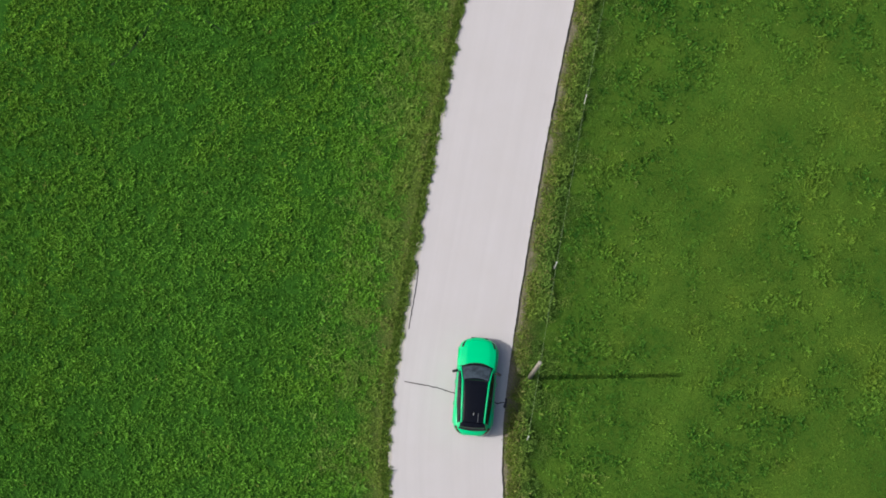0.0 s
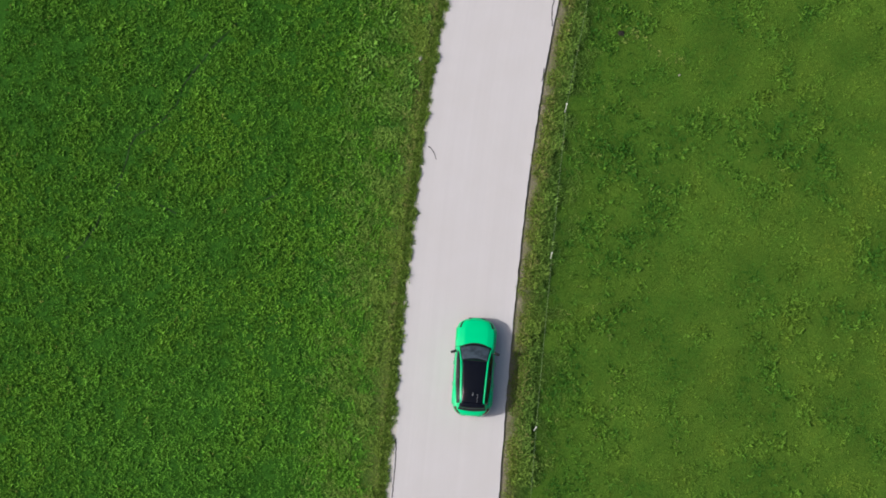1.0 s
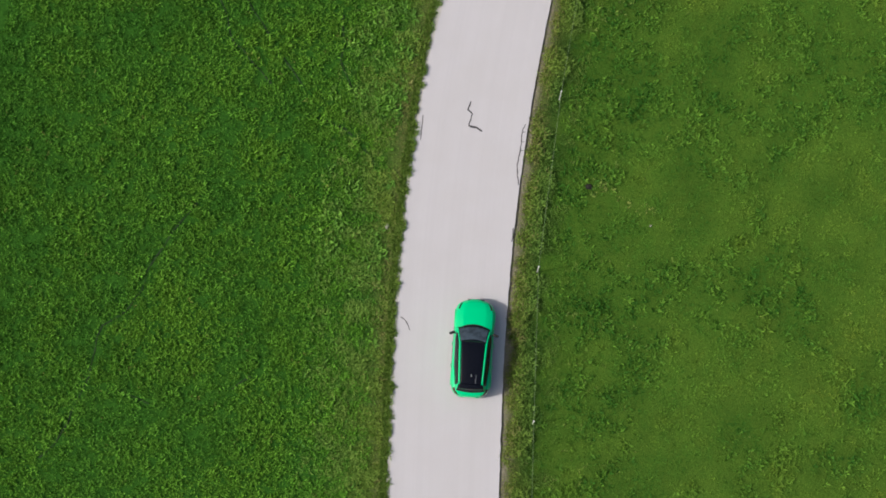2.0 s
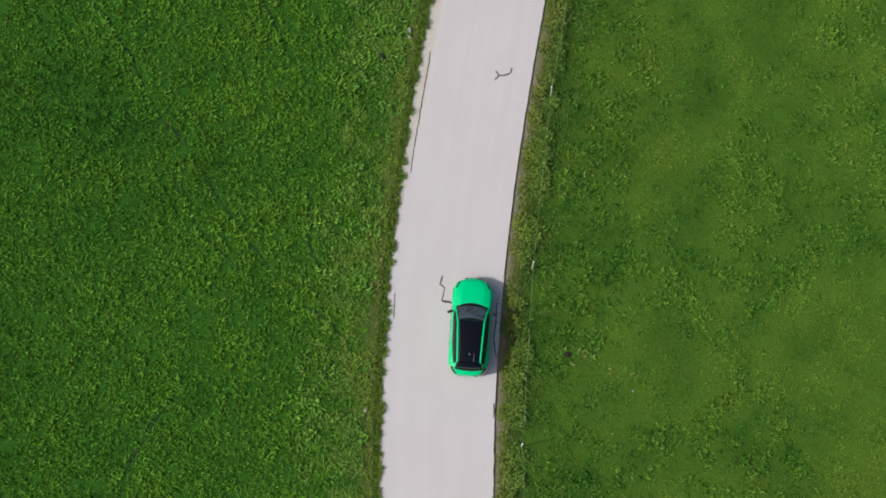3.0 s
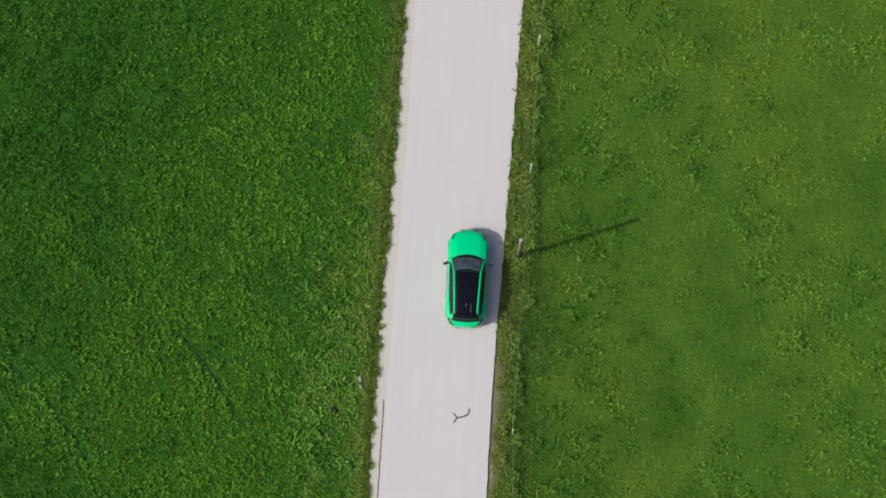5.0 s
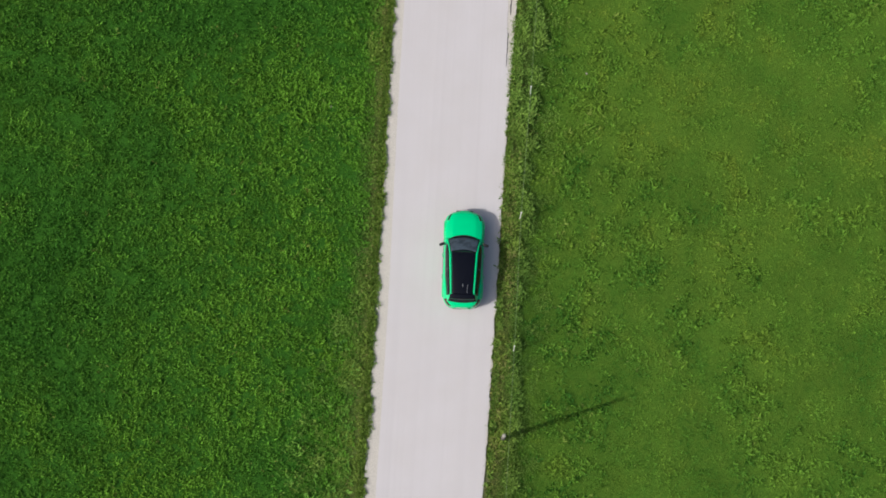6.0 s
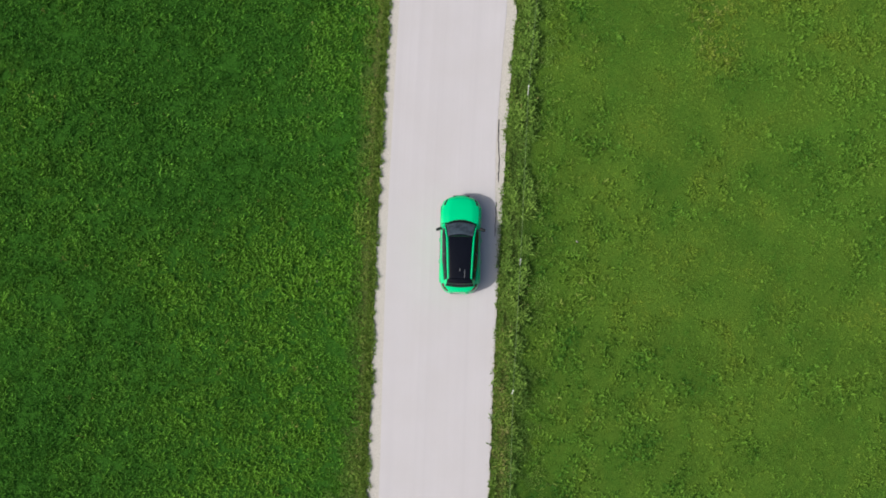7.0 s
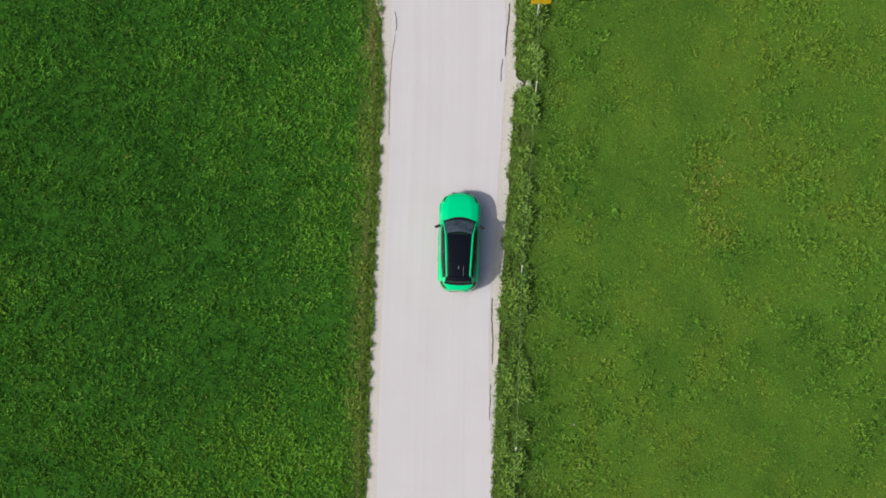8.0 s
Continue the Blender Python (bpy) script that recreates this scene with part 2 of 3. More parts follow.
def build_ground():
    fine_x, fine_y = np.arange(-26, 52.01, 0.3), np.arange(-24, 92.01, 0.5)
    far = np.array([6, 20, 60, 160, 400, 1000, 2600.0])
    xs = np.r_[-26 - far[::-1], fine_x, 52 + far]
    ys = np.r_[-24 - far[::-1], fine_y, 92 + far]
    gx, gy = np.meshgrid(xs, ys)
    x, y = gx.ravel(), gy.ravel()
    bumps = np.array([0.05 * noise.noise((a * 0.5, b * 0.5, 0)) for a, b in zip(x, y)])
    inside = smooth(-0.6, 0.6, np.maximum(west_edge(y) - x, x - east_edge(y)))
    z = ground_height(x, y) + bumps * inside - 0.06 * (1 - inside)
    n, i = len(xs), np.arange(len(x)).reshape(len(ys), len(xs))
    faces = np.stack([i[:-1, :-1], i[:-1, 1:], i[1:, 1:], i[1:, :-1]], -1).reshape(-1, 4)
    ob = mesh_of("ground", np.c_[x, y, z], faces, "sward")
    d = np.maximum(west_edge(y) - x, x - east_edge(y))
    float_layer(ob, "east", smooth(-1, 1, x - (west_edge(y) + east_edge(y)) / 2))
    float_layer(ob, "verge", 1 - smooth(0.5, 1.6, d))
    tone, hue = pasture_shade(x, y, d)
    lush_tone, lush_hue = meadow_shade(x, y, d)
    float_layer(ob, "tone", np.clip(np.where(x > west_edge(y) + 2, tone, lush_tone), 0, 1))
    float_layer(ob, "hue", np.clip(np.where(x > west_edge(y) + 2, hue, lush_hue), 0, 1))
    float_layer(ob, "dirt", (1 - smooth(0.15, 0.75, x - east_edge(y))) * (x > west_edge(y) + 1) * (1 - smooth(33, 41, y)))
    tagged(ob, "green grass fields on both sides of the road", "ground", kind="structure")


def strip(name, a, b, ys, top, thick, material, label, category):
    """A slab between two lines a(y) and b(y)."""
    xa, xb = a(ys), b(ys)
    cols = 13
    rows, uvs = [], []
    for k in range(cols):
        s = k / (cols - 1)
        rows.append(np.c_[xa + (xb - xa) * s, ys, np.full(len(ys), top)])
    sides = [np.c_[xa, ys, np.full(len(ys), top - thick)], *rows, np.c_[xb, ys, np.full(len(ys), top - thick)]]
    v = np.stack(sides, 1)
    n, m = v.shape[:2]
    i = np.arange(n * m).reshape(n, m)
    faces = np.stack([i[:-1, :-1], i[:-1, 1:], i[1:, 1:], i[1:, :-1]], -1).reshape(-1, 4)
    ob = mesh_of(name, v.reshape(-1, 3), faces, material)
    flat = v.reshape(-1, 3)
    lay = ob.data.uv_layers.new(name="along")
    u = np.c_[flat[:, 0] - np.repeat(west_edge(ys), m), flat[:, 1]]
    lay.data.foreach_set("uv", u[faces.ravel()].astype(np.float32).ravel())
    return tagged(ob, label, category, kind="structure")


def build_road():
    ys = np.r_[np.arange(-400, -24, 8.0), np.arange(-24, 92, 0.12), np.arange(92, 500, 8.0)]
    near = smooth(-30, -20, ys) * (1 - smooth(88, 96, ys))
    rw, re = ripple(ys, 1.3, 0.05) * near, ripple(ys, 8.6, 0.025) * near
    road = strip("road", lambda y: asphalt_west(y) + rw * (1 - 0.7 * smooth(24, 34, ys)), lambda y: asphalt_east(y) + re, ys, 0.0, 0.14, "asphalt", "narrow pale grey asphalt lane with worn edges", "road")
    gw, ge = ripple(ys, 21.0, 0.06) * near, ripple(ys, 33.0, 0.08) * near
    strip("road_shoulder", lambda y: west_edge(y) - 0.10 + gw - 0.35 * smooth(74.4, 75.8, y), lambda y: asphalt_west(y) + 0.10, ys, -0.006, 0.1, "gravel", "pale gravel shoulder crumbling beside the asphalt", "shoulder")
    strip("road_shoulder", lambda y: asphalt_east(y) - 0.10, lambda y: east_edge(y) - 0.05 + 0.40 * np.exp(-(((y - 69.35) / 0.28) ** 2)) + 0.10 * smooth(35, 39, y) + 0.05 * smooth(50, 56, y) + ge * smooth(36, 42, y), ys, -0.010, 0.1, "gravel", "pale gravel shoulder between asphalt and verge", "shoulder")
    return road


build_ground()
road = build_road()


# ---- grass ----
RNG = np.random.default_rng(7)


def off_line(x, y, line):
    """Distance from a broken line, and on which side."""
    best, side = np.full(len(x), 99.0), np.zeros(len(x))
    for (ax, ay), (bx, by) in zip(line, line[1:]):
        dx, dy = bx - ax, by - ay
        s = np.clip(((x - ax) * dx + (y - ay) * dy) / (dx * dx + dy * dy), 0, 1)
        d = np.hypot(x - ax - s * dx, y - ay - s * dy)
        nearer = d < best
        side = np.where(nearer, np.sign((x - ax) * dy - (y - ay) * dx), side)
        best = np.where(nearer, d, best)
    return best, side


def grass(name, x, y, tall, tone, hue, dry, blades, width, lean, material, label, spread=0.035):
    """Tufts of leaf blades at x, y; tall: the blade's length in metres for each tuft."""
    n = len(x)
    z = ground_height(x, y) - 0.01
    turn = RNG.random((n, blades)) * 2 * np.pi
    tip = np.radians(RNG.uniform(lean[0], lean[1], (n, blades)))
    size = tall[:, None] * RNG.uniform(0.6, 1.25, (n, blades))
    off = RNG.normal(0, spread, (n, blades, 2))
    bx, by = x[:, None] + off[..., 0], y[:, None] + off[..., 1]
    ux, uy = np.cos(turn), np.sin(turn)
    w = width * RNG.uniform(0.6, 1.3, (n, blades)) * (0.5 + 0.5 * tall[:, None] / tall.mean())
    mid = 0.55
    p = np.empty((n, blades, 4, 3), np.float32)
    out, up = size * np.sin(tip), size * np.cos(tip)
    zz = z[:, None]
    p[..., 0, 0], p[..., 0, 1], p[..., 0, 2] = bx, by, zz
    p[..., 1, 0], p[..., 1, 1], p[..., 1, 2] = bx + ux * out * mid - uy * w, by + uy * out * mid + ux * w, zz + up * 0.75
    p[..., 2, 0], p[..., 2, 1], p[..., 2, 2] = bx + ux * out, by + uy * out, zz + up
    p[..., 3, 0], p[..., 3, 1], p[..., 3, 2] = bx + ux * out * mid + uy * w, by + uy * out * mid - ux * w, zz + up * 0.75
    i = np.arange(n * blades, dtype=np.int32)[:, None] * 4
    ob = mesh_of(name, p.reshape(-1, 3), i + np.array([[0, 1, 2, 3]]), material)
    for layer, v in (("tone", tone), ("hue", hue), ("dry", dry)):
        float_layer(ob, layer, np.repeat(np.clip(v, 0, 1), blades * 4))
    return tagged(ob, label, "grass", kind="stuff")


def scatter(count, inner, outer, side):
    """Random places in a band beside the road: inner and outer are distances from its edge."""
    y = RNG.uniform(-11.5, 84 if side == "west" else 78, count)
    d = inner + (outer - inner) * RNG.random(count)
    x = west_edge(y) - d if side == "west" else east_edge(y) + d
    mid_y, mid_x = [-12, 2.5, 14.1, 37.2, 63.5, 79, 86], [-0.3, 0.0, 2.4, 10.7, 22.8, 29.0, 31.8]
    mid = np.interp(y, mid_y, mid_x)
    slope = np.interp(y, [-12, 2.5, 25, 63, 79], [0.0, 0.1, 0.3, 0.4, 0.4])
    k = np.abs(x - mid) / np.sqrt(1 + slope**2) < 22.4
    return x[k], y[k], d[k]


# lines that feet and wheels have pressed into the meadow
TRACKS = [
    [(-8.4, 45.9), (-7.6, 42.3), (-6.4, 40.1), (-5.6, 37.9), (-5.3, 36.2), (-4.7, 34.6), (-4.0, 33.6), (-3.5, 31.9), (-2.9, 30.2), (-2.2, 28.7), (-1.6, 27.4), (-1.1, 26.2)],
    [(-4.0, 33.6), (-4.5, 31.4), (-4.2, 29.2), (-3.4, 28.1), (-2.7, 27.0)],
    [(-0.7, 25.1), (0.7, 24.0), (1.5, 22.4)],
    [(1.2, 30.2), (0.7, 27.7), (0.9, 26.0)],
    [(0.2, 41.0), (1.0, 39.1), (1.7, 35.8)],
    [(-6.6, 22.2), (-8.4, 20.5), (-9.6, 19.0), (-10.5, 17.5), (-12.0, 16.9), (-12.9, 14.6), (-13.5, 13.6), (-14.0, 12.6), (-15.5, 11.3)],
    [(-11.4, 13.7), (-10.2, 13.0)],
    [(-6.5, 13.1), (-5.1, 13.7)],
]


def trodden(line, seed):
    """A pressed line with the small swerves of feet."""
    pts = []
    for (ax, ay), (bx, by) in zip(line, line[1:]):
        n = max(2, int(math.hypot(bx - ax, by - ay) / 0.4))
        pts += [(ax + (bx - ax) * k / n, ay + (by - ay) * k / n) for k in range(n)]
    pts.append(line[-1])
    return [(x + 0.16 * noise.noise((x * 0.9, y * 0.9, seed)), y + 0.16 * noise.noise((x * 0.9, y * 0.9, seed + 7))) for x, y in pts]


def build_tracks():
    """Dark strips standing for the shade in the meadow's trodden ruts, broken here and there."""
    for n, line in enumerate(TRACKS):
        pts = trodden(line, n)
        bm = bmesh.new()
        last = None
        for k, (x, y) in enumerate(pts):
            ax, ay = pts[max(k - 1, 0)]
            bx, by = pts[min(k + 1, len(pts) - 1)]
            long = math.hypot(bx - ax, by - ay)
            ux, uy = -(by - ay) / long, (bx - ax) / long
            w = 0.060 * (0.64 + 1.3 * noise.noise((x * 1.3, y * 1.3, n + 3.0)))
            row = None
            if w > 0.016:
                z = float(ground_height(x, y)) + 0.05 * noise.noise((x * 0.5, y * 0.5, 0)) + 0.02
                row = [bm.verts.new((x + ux * o * w, y + uy * o * w, z + h)) for o, h in ((-1, -0.03), (-0.6, 0.0), (0.6, 0.0), (1, -0.03))]
                if last:
                    for j in range(3):
                        bm.faces.new([last[j], last[j + 1], row[j + 1], row[j]])
            last = row
        bmesh.ops.recalc_face_normals(bm, faces=bm.faces)
        tagged(part("trodden_path", bm, "rut_shade"), "thin trodden line through the meadow grass, its shade in the colour", "path", kind="structure")


def clear_of(x, y, *spots):
    """Where no blade would hide a thing that lies in the grass: spots of x, y, radius."""
    ok = np.ones(len(x), bool)
    for sx, sy, r in spots:
        ok &= np.hypot(x - sx, y - sy) > r
    return ok


LYING = ((5.88, 35.45, 0.24), (7.39, 36.38, 0.22), (7.32, 36.05, 0.16))


def build_meadow():
    x, y, d = scatter(198000, 0.7, 26.0, "west")
    clump = 0.5 * field_noise(x, y, 3.2, 3) + 0.5 * field_noise(x, y, 7.0, 4)
    keep = RNG.random(len(x)) < np.clip(3.2 * (clump - 0.22), 0.1, 1) * smooth(0.4, 2.4 - 1.3 * smooth(40, 52, y), d)
    keep &= clear_of(x, y, *LYING)
    bank = np.zeros(len(x))
    for n, line in enumerate(TRACKS):
        far, side = off_line(x, y, trodden(line, n))
        keep &= ~(far < 0.13)
        bank += np.where((far < 0.40) & (side > 0), 1.0, 0)
    x, y, d, clump, bank = x[keep], y[keep], d[keep], clump[keep], bank[keep]
    tone, hue = meadow_shade(x, y, d)
    # bank: lit side of each rut, put into a lighter blade tone
    tone = tone + 0.62 * (RNG.random(len(x)) ** 1.6) - 0.24 + 0.8 * (clump - 0.5) + 0.20 * np.minimum(bank, 1)
    dry = (RNG.random(len(x)) < 0.004) * 0.7
    middle = octaves(x, y, 0.55, 12)
    grass("meadow_grass", x, y, (0.10 + 0.22 * clump * (0.6 + 0.8 * middle)) * (1 + 0.25 * np.minimum(bank, 1)), tone, hue, dry, 4, 0.026, (25, 80), "west", "lush dark green meadow grass with clover leaves")


def build_pasture():
    x, y, d = scatter(185000, 1.3, 25.0, "east")
    clump = 0.55 * octaves(x, y, 1.3, 5) + 0.45 * field_noise(x, y, 5.5, 6)
    coarse = octaves(x, y, 0.22, 15) + 0.24 * (1 - smooth(5.0, 7.5, d + octaves(x, y, 0.4, 14)))
    rank = smooth(0.36, 0.68, clump) * (0.46 + 0.54 * smooth(0.40, 0.60, coarse))
    keep = RNG.random(len(x)) < (0.42 + 0.58 * rank) * smooth(1.2, 2.4, d)
    bare = np.hypot(x - 11.15, y - 19.9) < 0.28
    keep &= ~bare
    x, y, d, clump, rank = x[keep], y[keep], d[keep], clump[keep], rank[keep]
    tone, hue = pasture_shade(x, y, d)
    tone = tone + 0.26 * (RNG.random(len(x)) - 0.5) + rank * (1.15 * RNG.random(len(x)) ** 1.5 - 0.34) + 0.7 * (clump - 0.5)
    hue = hue - 0.38 * rank - 0.12 * (1 - rank)
    tone = tone - 0.10 * (1 - rank)
    rough = np.hypot((x - 35.1), (y - 61.2) / 1.1) + 1.6 * (octaves(x, y, 1.1, 17) - 0.5)
    worn = 1 - smooth(0.7, 2.3, rough)
    tone += worn * (0.25 + 0.55 * RNG.random(len(x)))
    hue += 0.5 * worn
    tone += 0.5 * (1 - smooth(0.2, 0.55, np.hypot(x - 14.1, y - 20.2)))
    streak, side = off_line(x, y + 0.2 * np.sin(x * 3), [(11.4, 19.75), (12.6, 19.0), (13.8, 18.3)])
    dry = (RNG.random(len(x)) < 0.004 + 0.03 * (1 - smooth(4.5, 6.5, d))) * 0.4 + (RNG.random(len(x)) < 0.22) * worn * 0.55 + (RNG.random(len(x)) < 0.6) * (1 - smooth(0.08, 0.38, streak)) * 0.7
    tall = 0.05 + 0.05 * octaves(x, y, 0.5, 17) + 0.24 * rank * RNG.random(len(x)) + 0.10 * worn
    grass("pasture_grass", x, y, tall, tone, hue, dry, 4, 0.024, (35, 86), "east", "short yellowish green grazed pasture with rank clumps")


def build_verges():
    x, y, d = scatter(78000, 0.05, 4.4, "west")
    late = smooth(40, 52, y)
    keep = RNG.random(len(x)) < (1 - smooth(1.4 - 0.8 * late, 4.4 - 2.9 * late, d)) + 0.02
    keep &= clear_of(x, y, *LYING)
    for n, line in enumerate(TRACKS):
        keep &= off_line(x, y, trodden(line, n))[0] > 0.09
    x, y, d, late = x[keep], y[keep], d[keep], late[keep]
    clump, middle = octaves(x, y, 1.7, 8), octaves(x, y, 0.6, 18)
    edge_on = 1 - smooth(0.25, 1.15, d + 0.8 * (middle - 0.5))
    tone = 0.70 + 0.10 * (1 - smooth(15, 35, y)) - 0.24 * late + 0.26 * (RNG.random(len(x)) - 0.5) + 1.3 * (clump - 0.5) + 0.5 * (middle - 0.5) - 0.10 * edge_on
    hue = 0.22 + 1.0 * (middle - 0.5) + 0.40 * edge_on - 0.26 * smooth(1.2, 2.4, d)
    parched = 1 - smooth(0.9, 2.2, np.hypot(x - 4.2, (y - 24.2) / 1.5))
    parched = np.maximum(parched, 0.8 * (1 - smooth(0.3, 1.0, np.hypot(x + 2.6, (y + 1.2) / 1.5))))
    parched = np.maximum(parched, 1.2 * (1 - smooth(0.3, 1.0, np.hypot(x - 23.6, (y - 73.5) / 1.6))))
    dry = (RNG.random(len(x)) < 0.006 + (0.10 + 0.16 * smooth(3, 10, y) * (1 - smooth(22, 30, y)) + 0.25 * smooth(56, 66, y)) * edge_on + 0.42 * parched) * 0.6
    tall = 0.07 + 0.18 * smooth(0.38, 0.72, clump) * smooth(0.1, 0.8, d)
    grass("verge_grass", x, y, tall, tone, hue, dry, 5, 0.018, (20, 75), "verge", "rough yellowing verge grass along the asphalt")
    x, y, d = scatter(60000, 0.06, 2.9, "east")
    lush = smooth(45, 56, y)
    middle = octaves(x, y, 0.5, 19)
    reach = 1.25 + 0.7 * (middle - 0.5)
    keep = RNG.random(len(x)) < (1 - 0.75 * smooth(reach, reach + 0.35, d) * lush) * (1 - smooth(1.7, 2.9, d)) * np.clip(0.30 + smooth(0.12, 0.45, d) + lush, 0, 1)
    keep &= np.hypot(x - 29.2, (y - 69.28) * 1.6) > 0.55
    x, y, d, lush, middle, reach = x[keep], y[keep], d[keep], lush[keep], middle[keep], reach[keep]
    clump = octaves(x, y, 1.9, 9)
    edge_on = 1 - smooth(0.35, 1.05, d + 0.5 * (middle - 0.5))
    # shadow of the tall grass, put into blade colour as a darker band
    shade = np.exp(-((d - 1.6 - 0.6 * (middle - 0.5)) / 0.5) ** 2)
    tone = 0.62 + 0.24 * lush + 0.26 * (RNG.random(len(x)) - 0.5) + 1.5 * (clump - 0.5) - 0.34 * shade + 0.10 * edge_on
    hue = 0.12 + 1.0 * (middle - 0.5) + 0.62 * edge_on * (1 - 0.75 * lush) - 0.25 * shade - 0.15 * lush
    dry = (RNG.random(len(x)) < 0.008 + 0.42 * edge_on * (1 - lush)) * 0.62
    tall = (0.08 + (0.24 + 0.10 * lush) * smooth(0.36, 0.66, clump)) * (0.45 + 0.55 * smooth(0.1, 0.6, d)) * (1 - 0.6 * smooth(reach, reach + 0.3, d))
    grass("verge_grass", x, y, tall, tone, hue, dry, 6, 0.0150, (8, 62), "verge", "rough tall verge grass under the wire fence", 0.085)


def build_weeds():
    """Broad-leaved plants in loose groups on the verge of the meadow."""
    x, y, d = scatter(9000, 0.8, 4.6, "west")
    group = octaves(x, y, 0.7, 31)
    keep = RNG.random(len(x)) < smooth(0.46, 0.66, group) * smooth(12, 20, y) * (1 - smooth(38, 46, y)) * (1 - smooth(3.0, 4.6, d)) + 0.02 * (y < 46)
    keep &= clear_of(x, y, *LYING)
    x, y, d, group = x[keep], y[keep], d[keep], group[keep]
    tone = 0.55 + 0.5 * (RNG.random(len(x)) - 0.5) + 1.2 * (group - 0.5)
    grass("weeds", x, y, 0.22 + 0.18 * RNG.random(len(x)), tone, 0.1 * RNG.random(len(x)), 0 * x, 6, 0.045, (35, 80), "weed", "broad pale green weeds in the verge", 0.06)


def build_fringe():
    """Small ragged tussocks that hang over the edges of the asphalt."""
    for side, count, seed in (("west", 34000, 41), ("east", 22000, 43)):
        x, y, d = scatter(count, -0.05, 0.34, side)
        lump = 0.45 * field_noise(x, y, 4.2, seed) + 0.55 * field_noise(x, y, 8.5, seed + 1)
        keep = d > 0.18 - (0.40 - 0.12 * smooth(40, 50, y)) * (lump - 0.25)
        if side == "east":
            keep &= (y > 36) & (d > 0.34 - 0.55 * (lump - 0.2) + 0.05 * (1 - smooth(46, 54, y))) & (np.hypot(x - 28.9, y - 69.35) > 0.45)
        else:
            keep &= (y < 74.3) | (RNG.random(len(x)) < 0.3)
        x, y, d, lump = x[keep], y[keep], d[keep], lump[keep]
        # tone carries light: west fringe dark as its shaded face, east sunlit
        bright = 0.22 if side == "east" else 0.0
        tone = 0.30 + bright + 0.30 * (RNG.random(len(x)) - 0.3) + 0.8 * (lump - 0.5)
        hue = 0.25 + 0.4 * RNG.random(len(x)) - bright
        dry = (RNG.random(len(x)) < 0.06) * 0.5
        grass("edge_grass", x, y, 0.11 + 0.17 * lump, tone, hue, dry, 4, 0.020, (10, 62), "verge", "ragged tussocks fringing the asphalt, light and shade in their colour")


build_tracks()
build_fringe()
build_meadow()
build_pasture()
build_verges()
build_weeds()


# ---- the car ----
def along(y, *pairs):
    """Piecewise value at y, from pairs of (y, value) with y rising, softened."""
    ys, vs = zip(*pairs)
    return float(sum(np.interp(y + d, ys, vs) for d in (-0.04, 0.0, 0.04)) / 3)


def body_at(y, s):
    """The lower body's skin: s runs from one sill over the top to the other."""
    w = along(y, (-2.235, 0.34), (-2.205, 0.53), (-2.12, 0.70), (-1.93, 0.835), (-1.5, 0.915), (-1.0, 0.915), (0, 0.905), (1.0, 0.912), (1.45, 0.925), (1.75, 0.89), (1.98, 0.79), (2.10, 0.64), (2.18, 0.47), (2.235, 0.30))
    top = along(y, (-2.235, 0.78), (-2.18, 0.90), (-2.08, 1.00), (-1.9, 1.04), (0.0, 1.03), (0.9, 1.01), (1.3, 0.965), (1.8, 0.87), (2.05, 0.79), (2.17, 0.69), (2.235, 0.60))
    a, side = abs(s), 1 if s >= 0 else -1
    if a <= 0.55:
        q = a / 0.55
        x, z = w * 0.90 * q, top - 0.115 * q**3.0 + 0.012 * math.exp(-((q - 0.62) / 0.10) ** 2)
    else:
        q = (a - 0.55) / 0.45
        z0 = top - 0.115
        z = z0 + (0.24 - z0) * q
        x = w * (0.90 + 0.10 * math.sin(min(1, q * 2.1) * math.pi / 2) - 0.06 * max(0, q - 0.45) ** 1.2)
    return Vector((side * x, y, z))


def cabin_at(y, s):
    """The cabin's skin over the belt: windscreen, roof and tailgate in one sweep."""
    roof = along(y, (-2.10, 1.02), (-2.0, 1.14), (-1.86, 1.385), (-1.6, 1.445), (-1.0, 1.50), (-0.4, 1.515), (0.1, 1.475), (0.5, 1.29), (0.98, 1.0))
    wr = along(y, (-2.10, 0.66), (-1.9, 0.575), (-1.6, 0.515), (-0.6, 0.56), (0.15, 0.60), (0.98, 0.735))
    wb = along(y, (-2.10, 0.67), (-1.7, 0.715), (-0.8, 0.805), (0.4, 0.83), (0.98, 0.78))
    a, side = abs(s), 1 if s >= 0 else -1
    if a <= 0.6:
        q = a / 0.6
        x, z = wr * q, roof - 0.045 * q**2.5
    else:
        q = (a - 0.6) / 0.4
        x, z = wr + (wb - wr) * q**0.85, roof - 0.045 + (0.97 - roof + 0.045) * q
    shift = 0.13 * (x / 0.72) ** 2 * float(smooth(0.0, 0.95, y)) * (1 if a <= 0.6 else 1)
    lift = 0.07 * (x / 0.6) ** 2 * float(1 - smooth(-2.05, -1.7, y))
    return Vector((side * x, y - shift + lift, max(z, 0.93)))


